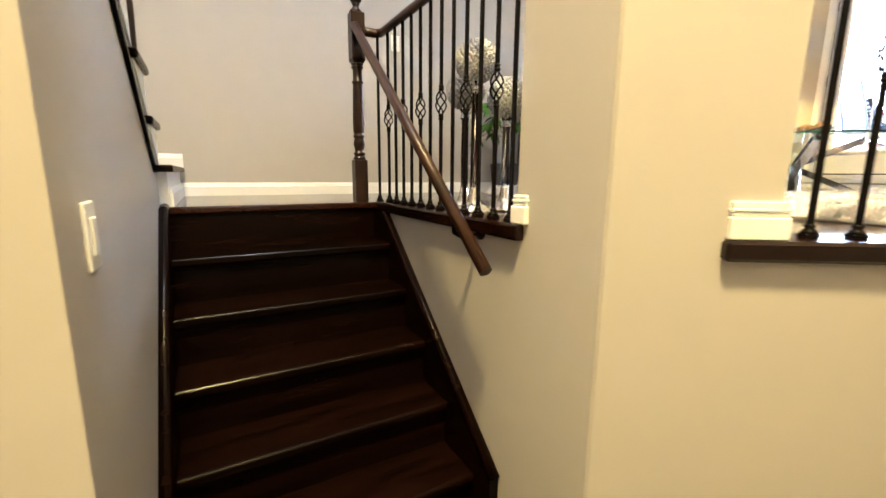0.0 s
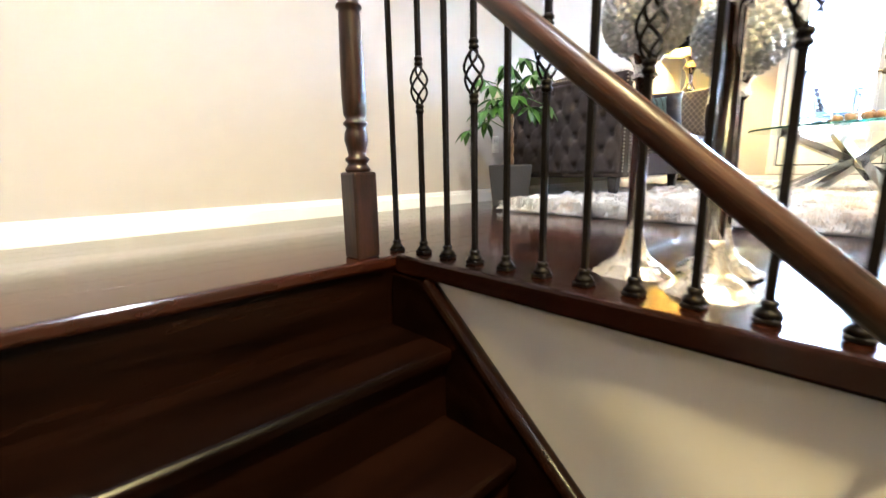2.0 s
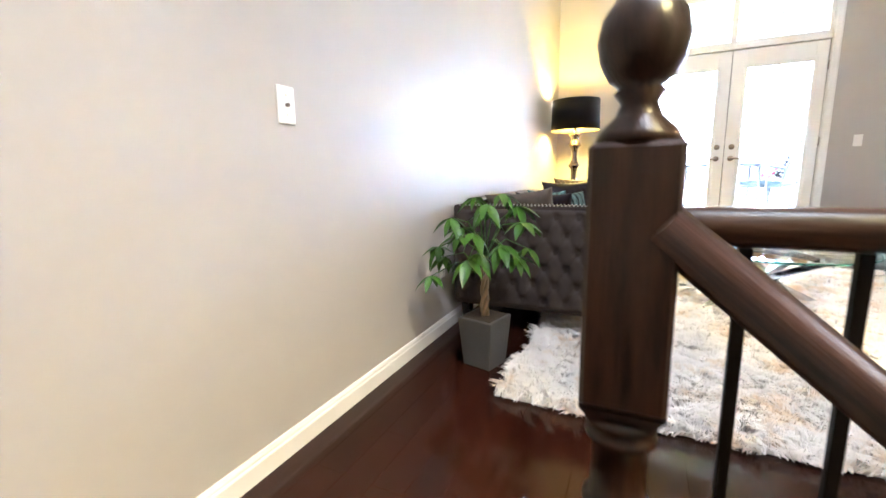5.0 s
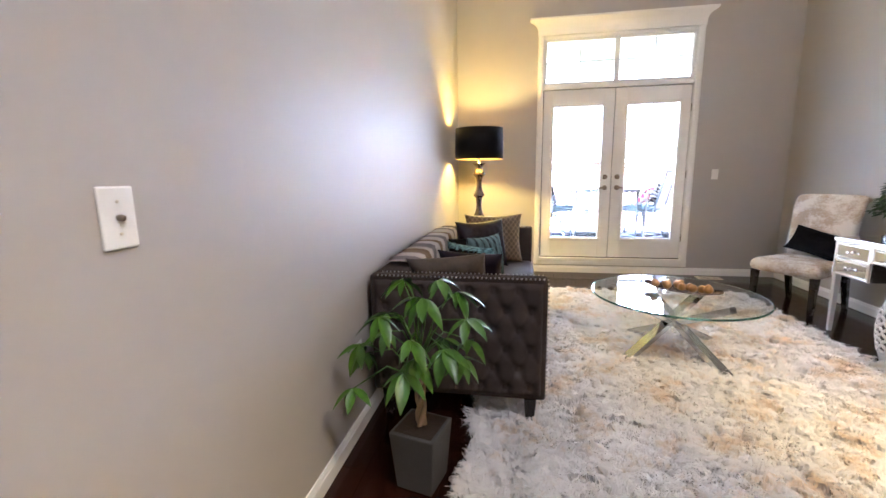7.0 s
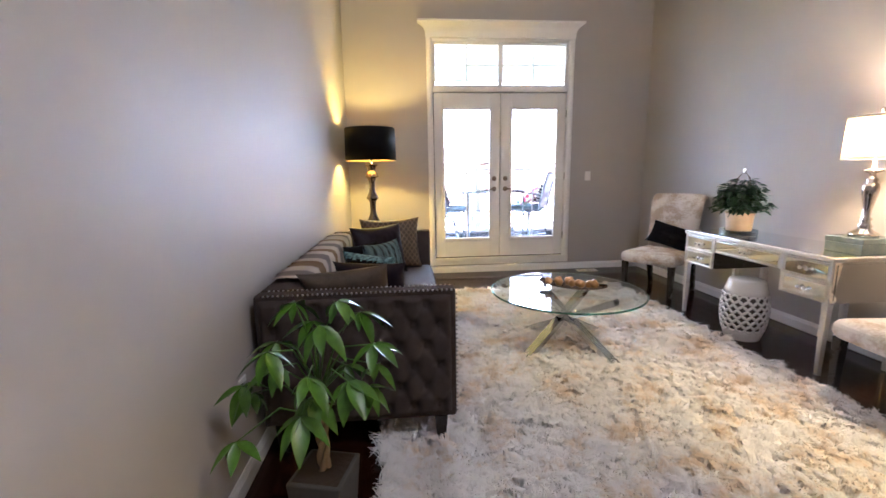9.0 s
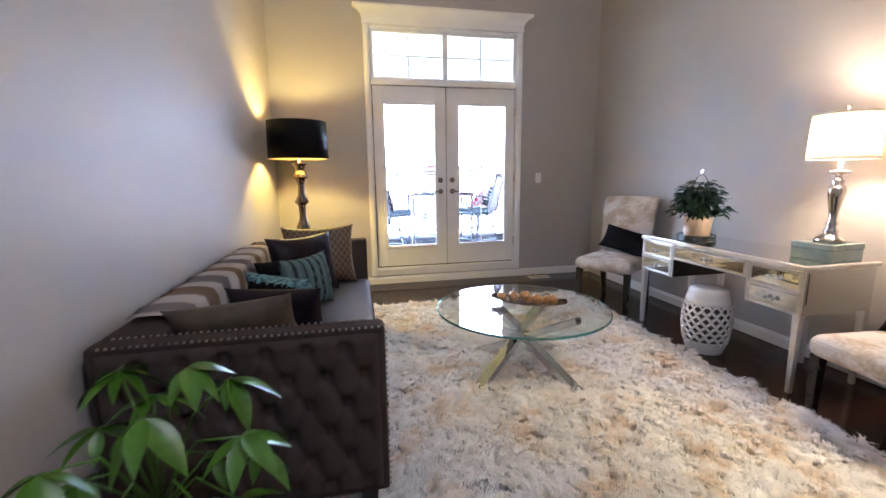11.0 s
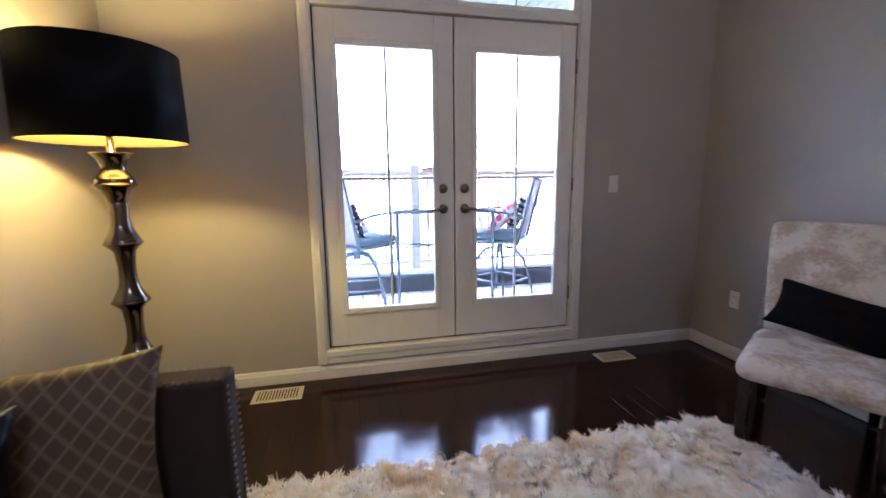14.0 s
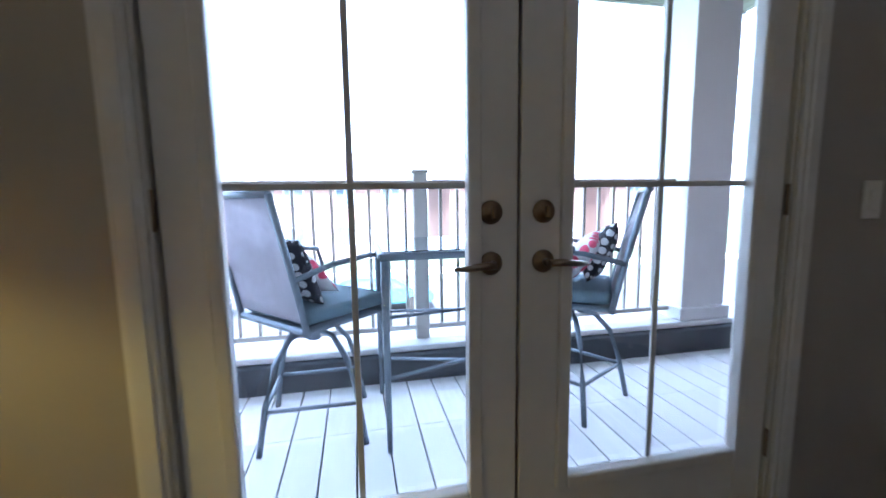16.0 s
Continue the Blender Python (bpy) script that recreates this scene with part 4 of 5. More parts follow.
part("shade", drum(0.262, 0.255, 1.400, 1.725), SHADEB, fl, "black drum shade with a gold lining")
part("shade_lining", drum(0.2575, 0.2505, 1.402, 1.723, thick=0.001), GOLDIN, fl)
bm = bmesh.new()
for k in range(3):
    a = k * 2.0944 + 0.4
    add_tube(bm, [(0, 0, 1.69), (0.25 * math.cos(a), 0.25 * math.sin(a), 1.715)], 0.002, 5)
add_lathe(bm, [(0.004, 1.68), (0.004, 1.735), (0.012, 1.742), (0.014, 1.752), (0.006, 1.763), (0, 1.765)], 12)
part("finial", bm, LAMPS, fl)
part("socket", lathe([(0.016, z + 0.191), (0.019, z + 0.20), (0.019, z + 0.235), (0.012, z + 0.240)], 12), GOLDIN, fl, "brass bulb socket")

# ---- rug ----
RX0, RX1, RY0, RY1 = 0.53, 2.955, -4.215, -1.0
rug = thing("shag_rug", "thick ivory and tan shag rug on the dark floor", "rug")
part("backing", cuboid(RX0 + 0.02, RX1 - 0.02, RY0 + 0.02, RY1 - 0.02, 0.002, 0.020, 0.004), SHAG, rug)
rng = np.random.default_rng(7)
NCL, PER = 13500, 20
NT = NCL * PER
cx = rng.uniform(RX0, RX1, NCL)
cy = rng.uniform(RY0, RY1, NCL)
cflow = 2.4 * np.sin(cx * 7.1 + 1.6 * np.sin(cy * 5.7)) + 2.2 * np.sin(cy * 8.3 + 1.9 * np.cos(cx * 6.9)) + rng.normal(0, 1.0, NCL)
clen, chgt = rng.uniform(0.024, 0.056, NCL), 0.012 + 0.016 * rng.random(NCL) + 0.018 * (1 + 0.5 * np.sin(66 * cx + 3 * np.sin(31 * cy)) + 0.5 * np.sin(58 * cy + 3 * np.sin(37 * cx + 1)))
own = np.repeat(np.arange(NCL), PER)
sa, sr = rng.uniform(0, 2 * np.pi, NT), 0.032 * np.sqrt(rng.random(NT))
tx, ty = cx[own] + sr * np.cos(sa), cy[own] + sr * np.sin(sa)
gx = cx[own] + clen[own] * np.cos(cflow[own]) + rng.normal(0, 0.0105, NT)
gy = cy[own] + clen[own] * np.sin(cflow[own]) + rng.normal(0, 0.0105, NT)
dx, dy = gx - tx, gy - ty
ln = np.hypot(dx, dy) + 1e-4
dx, dy = dx / ln, dy / ln
edge = np.minimum(np.minimum(tx - RX0, RX1 - tx), np.minimum(ty - RY0, RY1 - ty))
hgt = (chgt[own] + 0.010 * rng.random(NT)) * np.clip(0.45 + edge / 0.05, 0.35, 1.0)
wd = rng.uniform(0.0012, 0.0029, NT)
V = np.empty((NT, 6, 3))
for k, (f, hh, ww) in enumerate(((0.0, 0.0, 1.0), (0.36, 0.90, 1.0), (1.0, 0.97, 0.35))):
    zz = 0.014 + hgt * hh
    for s, c in ((1, 0), (-1, 1)):
        V[:, 2 * k + c, 0] = tx + dx * ln * f - dy * wd * ww * s
        V[:, 2 * k + c, 1] = ty + dy * ln * f + dx * wd * ww * s
        V[:, 2 * k + c, 2] = zz
base = np.arange(NT)[:, None] * 6
F = np.concatenate([base + np.array([0, 1, 3, 2]), base + np.array([2, 3, 5, 4])])
me = bpy.data.meshes.new("shag")
me.vertices.add(NT * 6)
me.vertices.foreach_set("co", V.ravel())
me.loops.add(F.size)
me.loops.foreach_set("vertex_index", F.ravel().astype(np.int32))
me.polygons.add(len(F))
me.polygons.foreach_set("loop_start", np.arange(0, F.size, 4, dtype=np.int32))
me.update(calc_edges=True)
me.materials.append(SHAG)
pile = new("shag", me)
pile.parent = rug
tagged(pile, "long matted wool pile", kind="stuff")

# ---- coffee table ----
ct = thing("coffee_table", "round glass coffee table on crossed chrome bars", "coffee table", pose(1.792, -2.455, 0))
TT = 0.428
part("glass_top", lathe([(0.521, TT - 0.012), (0.523, TT - 0.011), (0.523, TT - 0.001), (0.521, TT)], 96), TABLEG, ct, "round clear glass top")
part("glass_edge", drum(0.5265, 0.5265, TT - 0.012, TT, 96, 0.0028), TABLEE, ct, "green polished glass edge")


def bar(bm, a, b, w=0.030, h=0.020):
    a, b = Vector(a), Vector(b)
    g = bmesh.new()
    add_box(g, -w, w, -h, h, 0, (b - a).length, 0.002)
    join(bm, g, Matrix.Translation(a) @ rot_to(b - a))
    return bm


FZ = 0.030
for k, (ang, r0) in enumerate(((216, 0.42), (292, 0.44), (126, 0.36), (30, 0.40))):
    a = radians(ang)
    off = Vector((-math.sin(a), math.cos(a), 0)) * (0.020 if k % 2 else -0.020)
    p = Vector((r0 * math.cos(a), r0 * math.sin(a), FZ)) + off
    q = Vector((-0.36 * math.cos(a), -0.36 * math.sin(a), TT - 0.030)) + off
    part("crossed_bar", bar(bmesh.new(), p, q), CHROME, ct, "polished chrome bar")
    part("glass_pad", lathe([(0.014, TT - 0.034), (0.014, TT - 0.0125)], 12, Matrix.Translation((q.x, q.y, 0))), SLOT, ct)

tray = thing("boat_tray", "long bronze boat tray of golden fruit on the glass table", "tray", pose(1.83, -2.460, TT, 0, 0, -33))
g = bmesh.new()
rows = []
for i in range(25):
    u = 2 * i / 24 - 1
    wv = 0.075 * math.sqrt(max(0, 1 - abs(u) ** 2.2)) + 0.003
    zl = 0.006 + 0.030 * abs(u) ** 2.5
    rows.append([g.verts.new((u * 0.235, wv * s, zl + 0.024 * abs(s) ** 2)) for s in (-1, -0.6, -0.2, 0.2, 0.6, 1)])
for a, b in zip(rows, rows[1:]):
    for i in range(5):
        g.faces.new((a[i], b[i], b[i + 1], a[i + 1])).smooth = True
bmesh.ops.solidify(g, geom=g.faces[:], thickness=0.004)
part("dish", g, TRAY, tray)
random.seed(4)
for i in range(9):
    u = -0.15 + 0.0375 * i
    s = random.uniform(0.026, 0.034)
    m = pose(u, random.uniform(-0.018, 0.018), 0.012, random.uniform(-50, 50), random.uniform(-50, 50), random.uniform(0, 360))
    bm = lathe([(0, 0), (s * 0.75, s * 0.25), (s, s * 0.8), (s * 0.85, s * 1.3), (s * 0.5, s * 1.75), (s * 0.3, s * 2.0), (0, s * 2.1)], 14, Matrix.Translation((0, 0, -s * 0.3)))
    fr = part("golden_pear", bm, GOLDFR, tray, "gilded decorative pear", m)
    fr.location.z = 0.010 + s * 0.9


# ---- upholstered side chairs ----
def side_chair(m, label, pil):
    c = thing("side_chair", label, "chair", m, "upholstered side chairs")
    # front looks along -y
    bm = cuboid(-0.245, 0.245, -0.26, 0.22, 0.335, 0.446, 0.052, seg=5)
    for v in bm.verts:
        if v.co.z > 0.405:
            v.co.z += 0.036 * (1 - (v.co.x / 0.245) ** 2) * (1 - (v.co.y / 0.26) ** 2)
    part("seat", bm, CREAM, c, "cream damask seat")
    g = bmesh.new()
    spine = [(0.190, 0.36, 0.050), (0.205, 0.50, 0.048), (0.222, 0.64, 0.046), (0.240, 0.78, 0.045), (0.258, 0.90, 0.046), (0.280, 0.955, 0.050), (0.310, 0.978, 0.045), (0.340, 0.972, 0.035)]
    rows = []
    for k, (y, z_, t_) in enumerate(spine):
        nb = 24
        ring = []
        roll = k / (len(spine) - 1)
        nrm = Vector((0, -1, 0.25)).normalized() if k < 5 else Vector((0, -0.7 + 0.5 * (k - 4) / 3, 0.8)).normalized()
        for i in range(nb):
            a = 2 * math.pi * i / nb
            ca, sa = math.cos(a), math.sin(a)
            xx = (0.205 + 0.026 * min(1, k / 4)) * (abs(ca) ** 0.42) * (1 if ca >= 0 else -1)
            tt = t_ * (abs(sa) ** 0.6) * (1 if sa >= 0 else -1) * 0.9
            ring.append(g.verts.new((xx, y + nrm.y * tt, z_ + nrm.z * tt)))
        rows.append(ring)
    for a, b in zip(rows, rows[1:]):
        for i in range(24):
            g.faces.new((a[i], a[(i + 1) % 24], b[(i + 1) % 24], b[i])).smooth = True
    g.faces.new(rows[0][::-1]), g.faces.new(rows[-1])
    bmesh.ops.recalc_face_normals(g, faces=g.faces[:])
    part("backrest", g, CREAM, c, "cream damask scroll backrest")
    for x in (-1, 1):
        bm = bmesh.new()
        nails(bm, [(x * 0.229, 0.200 + 0.075 * i / 24, 0.46 + 0.46 * i / 24) for i in range(25)])
        part("nailhead_trim", bm, NAIL, c, "row of nickel nailheads")
    for x, y, sy in ((-0.205, -0.215, 0), (0.205, -0.215, 0), (-0.195, 0.20, 0.07), (0.195, 0.20, 0.07)):
        g = bmesh.new()
        add_box(g, -0.024, 0.024, -0.024, 0.024, 0.0, 0.345, 0.003)
        for v in g.verts:
            k = v.co.z / 0.345
            f = 0.66 + 0.34 * k
            v.co.x, v.co.y = v.co.x * f + x, v.co.y * f + y + sy * (1 - k)
        part("leg", g, BLACKW, c, "tapered black wooden leg")
    if pil:
        mm = m @ Matrix.Translation((0.01, 0.115, 0.462)) @ Matrix.Rotation(radians(68), 4, "X") @ Matrix.Rotation(radians(pil), 4, "Z") @ Matrix.Translation((0, 0.12, 0.02))
        ob = new("lumbar_pillow", mesh_of("lumbar_pillow", pillow_mesh(0.46, 0.24, 0.11, seed=9), BLACKF))
        ob.matrix_basis = mm
        tagged(ob, "plain black lumbar pillow on the cream chair", "pillow")


side_chair(pose(3.262, -1.235, 0, 0, 0, -57) @ Matrix.Diagonal((1.12, 1.17, 1, 1)), "cream damask side chair with black legs in the corner", -11)
side_chair(pose(3.20, -3.53, 0, 0, 0, -96) @ Matrix.Diagonal((1.06, 1.06, 1, 1)), "cream damask side chair with black legs by the desk", 5)

# ---- mirrored desk ----
desk = thing("mirrored_desk", "mirrored writing desk with champagne silver trim and five drawers", "desk", pose(3.13, -3.08, 0))
DL, DD, DH = 1.275, 0.50, 0.735          # along y, along x, height
part("top_frame", cuboid(-0.012, DD + 0.012, -0.012, DL + 0.012, DH - 0.030, DH - 0.004, 0.004), SILVER, desk)
part("mirror_top", cuboid(0.004, DD - 0.004, 0.004, DL - 0.004, DH - 0.0045, DH, 0.001), MIRROR, desk, "mirrored glass top")


def pedestal(y0, y1, n, z0):
    bm = bmesh.new()
    add_box(bm, 0.012, DD - 0.006, y0, y1, z0, DH - 0.031)
    body = part("case", bm, MIRROR, desk, "mirrored case")
    if z0 < 0.5 and y0 > 0.5:
        part("inner_panel", cuboid(0.014, DD - 0.008, y0 - 0.004, y0 - 0.0005, z0, 0.592), BLACKW, desk, "black panel in the knee hole")
    h = (DH - 0.036 - z0) / n
    fr = bmesh.new()
    for k in range(n + 1):
        zz = z0 + k * h
        add_box(fr, -0.004, 0.012, y0, y1, zz - (0.0 if k == 0 else 0.009), zz + (0.0 if k == n else 0.009), 0.002)
    for yy in (y0, y1 - 0.016):
        add_box(fr, -0.0045, 0.0115, yy, yy + 0.016, z0, DH - 0.031, 0.002)
    part("face_frame", fr, SILVER, desk)
    for k in range(n):
        a, b = z0 + k * h + 0.013, z0 + (k + 1) * h - 0.013
        dr = part("drawer", cuboid(0.001, 0.0115, y0 + 0.020, y1 - 0.020, a, b, 0.002), MIRROR, desk, "mirrored drawer front")
        fr2 = bmesh.new()
        for c0, c1, d0, d1 in ((y0 + 0.020, y0 + 0.026, a, b), (y1 - 0.026, y1 - 0.020, a, b), (y0 + 0.026, y1 - 0.026, a, a + 0.006), (y0 + 0.026, y1 - 0.026, b - 0.006, b)):
            add_box(fr2, -0.002, 0.0008, c0, c1, d0, d1)
        part("drawer_edge", fr2, SILVER, dr)
        zc = (a + b) / 2
        bm = bmesh.new()
        for yy in (-0.022, 0.022):
            add_lathe(bm, [(0.004, 0), (0.004, 0.010), (0.011, 0.014), (0.013, 0.020), (0.009, 0.026), (0, 0.028)], 8, Matrix.Translation((0.001, (y0 + y1) / 2 + yy, zc)) @ Matrix.Rotation(radians(-90), 4, "Y"))
        part("knob", bm, CRYSTAL, dr, "faceted crystal knob pair")


pedestal(0.0, 0.330, 2, 0.455)
pedestal(DL - 0.330, DL, 2, 0.455)
pedestal(0.331, DL - 0.331, 1, 0.595)
for y0 in (-0.004, DL + 0.004):
    part("side_mirror", cuboid(0.03, DD - 0.02, min(y0, y0 + (0.0035 if y0 < 0 else -0.0035)), max(y0, y0 + (0.0035 if y0 < 0 else -0.0035)), 0.472, DH - 0.045), MIRROR, desk)
for x in (0.020, DD - 0.022):
    for y in (0.020, 0.310, DL - 0.310, DL - 0.020):
        g = bmesh.new()
        add_box(g, -0.020, 0.020, -0.020, 0.020, 0, 0.456, 0.003)
        for v in g.verts:
            k = 0.62 + 0.38 * v.co.z / 0.456
            v.co.x, v.co.y = v.co.x * k + x, v.co.y * k + y
        if x < 0.1 and 0.1 < y < DL - 0.1:
            g.free()
            continue
        part("leg", g, SILVER, desk, "tapered silver leg")

# things on the desk
keep = thing("keepsake_box", "pale verdigris mirrored keepsake box on the desk", "box", pose(3.44, -2.945, DH, 0, 0, 4))
part("base", cuboid(-0.125, 0.125, -0.105, 0.105, 0.0, 0.062, 0.003), BOXM, keep)
part("lid", cuboid(-0.128, 0.128, -0.108, 0.108, 0.0635, 0.098, 0.004), BOXM, keep)
tl = thing("table_lamp", "silvered turned table lamp with a lit white drum shade", "table lamp", pose(3.44, -2.955, DH + 0.098))
part("base", lathe([(0.070, 0), (0.072, 0.016), (0.062, 0.026), (0.040, 0.040), (0.030, 0.050), (0.036, 0.060), (0.030, 0.072), (0.021, 0.090), (0.030, 0.105), (0.018, 0.120), (0.022, 0.170), (0.036, 0.250),
                    (0.042, 0.290), (0.036, 0.312), (0.022, 0.325), (0.030, 0.340), (0.018, 0.352), (0.014, 0.375), (0.048, 0.390), (0.048, 0.398), (0.012, 0.402), (0.010, 0.46)], 28), LAMPS, tl, "silvered turned base")
part("shade", drum(0.152, 0.145, 0.462, 0.705), LITSHADE, tl, "white drum shade, lit")
part("shade_band", drum(0.1535, 0.1532, 0.458, 0.470, thick=0.006), SILVER, tl)
part("shade_band", drum(0.1473, 0.1465, 0.697, 0.709, thick=0.006), SILVER, tl)
bm = lathe([(0.004, 0.46), (0.004, 0.73), (0.010, 0.738), (0.010, 0.748), (0, 0.754)], 10)
for k in range(3):
    a = k * 2.0944
    add_tube(bm, [(0, 0, 0.70), (0.143 * math.cos(a), 0.143 * math.sin(a), 0.700)], 0.002, 5)
part("finial", bm, LAMPS, tl)

dp = thing("potted_plant", "leafy green plant in a gilded pot on a glass tray", "plant", pose(3.33, -2.13, DH))
part("glass_tray", lathe([(0.125, 0.0), (0.130, 0.004), (0.130, 0.040), (0.126, 0.040), (0.126, 0.008), (0.0, 0.008)], 40), TABLEG, dp)
part("pot", lathe([(0.080, 0.009), (0.084, 0.012), (0.090, 0.09), (0.098, 0.165), (0.103, 0.168), (0.103, 0.178), (0.094, 0.178), (0.092, 0.165), (0.0, 0.160)], 32), GOLDB, dp, "gilded pot")


def leaf_shape(bm, m, ln, wd, fold=0.25, droop=0.25, n=6):
    g = bmesh.new()
    rows = []
    for i in range(n + 1):
        u = i / n
        w = wd * 0.5 * (math.sin(math.pi * min(1, u ** 0.8 * 0.985 + 0.012))) + 0.0004
        zc = -droop * ln * u * u
        rows.append([g.verts.new((ln * u, w, zc + w * fold)), g.verts.new((ln * u, 0, zc)), g.verts.new((ln * u, -w, zc + w * fold))])
    for a, b in zip(rows, rows[1:]):
        for k in (0, 1):
            g.faces.new((a[k], a[k + 1], b[k + 1], b[k])).smooth = True
    join(bm, g, m)


random.seed(11)
bm = bmesh.new()
st = bmesh.new()
for i in range(620):
    a, e = random.uniform(0, 2 * math.pi), random.uniform(-0.35, 1.35)
    r = random.uniform(0.08, 0.20) * (1.0 if e > 0.3 else 1.1)
    q = Vector((math.cos(a) * math.cos(e) * r * 0.84, math.sin(a) * math.cos(e) * r * 0.84, 0.245 + math.sin(e) * r * 0.98))
    m = Matrix.Translation(q) @ Matrix.Rotation(a + random.uniform(-0.9, 0.9), 4, "Z") @ Matrix.Rotation(random.uniform(-0.5, 0.8), 4, "Y") @ Matrix.Rotation(random.uniform(-0.6, 0.6), 4, "X")
    leaf_shape(bm, m, random.uniform(0.045, 0.075), random.uniform(0.022, 0.034), n=4)
    if i % 7 == 0:
        add_tube(st, [(0, 0, 0.16), tuple(q * 0.55 + Vector((0, 0, 0.10))), tuple(q)], 0.0018, 4)
part("foliage", bm, LEAF2, dp, "dense dark green leaves")
part("stems", st, LEAF2, dp)
bm = tube([(-0.09 * math.cos(t_), 0.0, 0.22 + 0.265 * math.sin(t_) ** 0.8) for t_ in [0.12 + k * (math.pi - 0.24) / 14 for k in range(15)]], 0.0022, 5)
add_tube(bm, [(0.0, -0.09 * math.cos(t_), 0.22 + 0.265 * math.sin(t_) ** 0.8) for t_ in [0.12 + k * (math.pi - 0.24) / 14 for k in range(15)]], 0.0022, 5)
add_prism(bm, [((0.026 if k % 2 == 0 else 0.011) * math.sin(k * math.pi / 5), 0.507 + (0.026 if k % 2 == 0 else 0.011) * math.cos(k * math.pi / 5)) for k in range(10)], "x", -0.002, 0.002)
part("wire_topper", bm, TRAY, dp, "wire arch with a small star on top")

# ---- garden stool ----
stool = thing("garden_stool", "white ceramic barrel stool with a pierced lattice", "stool", pose(3.175, -2.445, 0) @ Matrix.Diagonal((0.95, 0.95, 1, 1)))


def stool_r(z_):
    return 0.122 + 0.040 * math.sin(math.pi * (z_ - 0.0) / 0.455)


part("top", lathe([(stool_r(0.345) - 0.001, 0.345), (stool_r(0.38), 0.38), (stool_r(0.42) - 0.002, 0.42), (0.124, 0.442), (0.112, 0.452), (0.09, 0.455), (0, 0.456)], 40), CERAM, stool)
part("bottom", lathe([(0.116, 0), (0.122, 0.006), (stool_r(0.05), 0.05), (stool_r(0.085) - 0.001, 0.085)], 40), CERAM, stool)
# added solid core; its dark colour stands in for shade inside the stool
part("shade_core", lathe([(stool_r(0.08) - 0.016, 0.08), (stool_r(0.15) - 0.016, 0.15), (stool_r(0.22) - 0.016, 0.22), (stool_r(0.30) - 0.016, 0.30), (stool_r(0.35) - 0.016, 0.35)], 32), CORESHADE, stool, "added dark core, coloured as the shade inside the lattice")
bm = bmesh.new()
NC = 16
for row, zc in enumerate((0.100, 0.136, 0.172, 0.208, 0.244, 0.280, 0.316)):
    for k in range(NC):
        a0 = 2 * math.pi * (k + 0.5 * (row % 2)) / NC
        pts = []
        for i in range(14):
            t_ = 2 * math.pi * i / 14
            zz = zc + 0.027 * math.sin(t_)
            rr = stool_r(zz) - 0.003
            a = a0 + 0.027 * math.cos(t_) / rr
            pts.append((rr * math.cos(a), rr * math.sin(a), zz))
        add_tube(bm, pts, 0.0080, 5, closed=True)
part("lattice", bm, CERAM, stool, "pierced lattice of linked rings")

# ---- money tree by the sofa ----
tree = thing("money_tree", "braided money tree in a grey square planter beside the sofa", "plant", pose(0.372, -3.90, 0))
g = bmesh.new()
add_box(g, -0.095, 0.095, -0.095, 0.095, 0, 0.245, 0.006, seg=2)
for v in g.verts:
    k = 0.80 + 0.20 * v.co.z / 0.245
    v.co.x, v.co.y = v.co.x * k, v.co.y * k
bm2 = bmesh.new()
add_box(bm2, -0.080, 0.080, -0.080, 0.080, 0.2455, 0.2475)
part("planter", g, CONC, tree, "tapered grey concrete planter", Matrix.Rotation(radians(-14), 4, "Z"))
part("soil", bm2, SOIL, tree, "", Matrix.Rotation(radians(-14), 4, "Z"))
bm = bmesh.new()
for k in range(3):
    add_tube(bm, [(0.014 * math.cos(k * 2.094 + i * 0.8), 0.014 * math.sin(k * 2.094 + i * 0.8), 0.24 + 0.030 * i) for i in range(11)], [0.011 - 0.0003 * i for i in range(11)], 7)
part("trunk", bm, BARK, tree, "braided pale trunk")
random.seed(21)
TOPS = [(-10, 0.26, 0.50), (40, 0.20, 0.56), (95, 0.16, 0.52), (150, 0.28, 0.44), (185, 0.30, 0.36), (230, 0.22, 0.52), (280, 0.24, 0.46), (325, 0.20, 0.40), (20, 0.26, 0.36), (130, 0.15, 0.60),
        (300, 0.13, 0.58), (210, 0.33, 0.24), (255, 0.24, 0.34), (345, 0.22, 0.34), (75, 0.20, 0.34), (5, 0.10, 0.62), (195, 0.16, 0.42), (270, 0.16, 0.36), (165, 0.30, 0.30)]
for ang, r, hgt_ in TOPS:
    a = radians(ang + random.uniform(-12, 12))
    base = Vector((0, 0, 0.50 + 0.06 * random.random() if hgt_ > 0.3 else 0.44))
    tip = Vector((0.78 * r * math.cos(a), 0.78 * r * math.sin(a), 0.215 + hgt_))
    if tip.x < -0.26:
        tip.x = -0.26
    mid = (base + tip) / 2 + Vector((0, 0, 0.07))
    pet = part("petiole", tube([tuple(base), tuple(mid), tuple(tip)], [0.0035, 0.003, 0.0022], 5), LEAF, tree)
    bm = bmesh.new()
    n = random.choice((5, 6, 6, 7))
    yaw0 = a + random.uniform(-0.4, 0.4)
    for k in range(n):
        sa = yaw0 + (k - (n - 1) / 2) * radians(300 / n)
        m = Matrix.Rotation(sa, 4, "Z") @ Matrix.Rotation(radians(random.uniform(12, 52)), 4, "Y") @ Matrix.Rotation(random.uniform(-0.2, 0.2), 4, "X")
        ln_ = random.uniform(0.090, 0.135) * (1.0 if k not in (0, n - 1) else 0.75)
        leaf_shape(bm, m, ln_, ln_ * 0.37, fold=0.35, droop=0.22, n=8)
    part("leaf", bm, LEAF, tree, "", Matrix.Translation(tip))

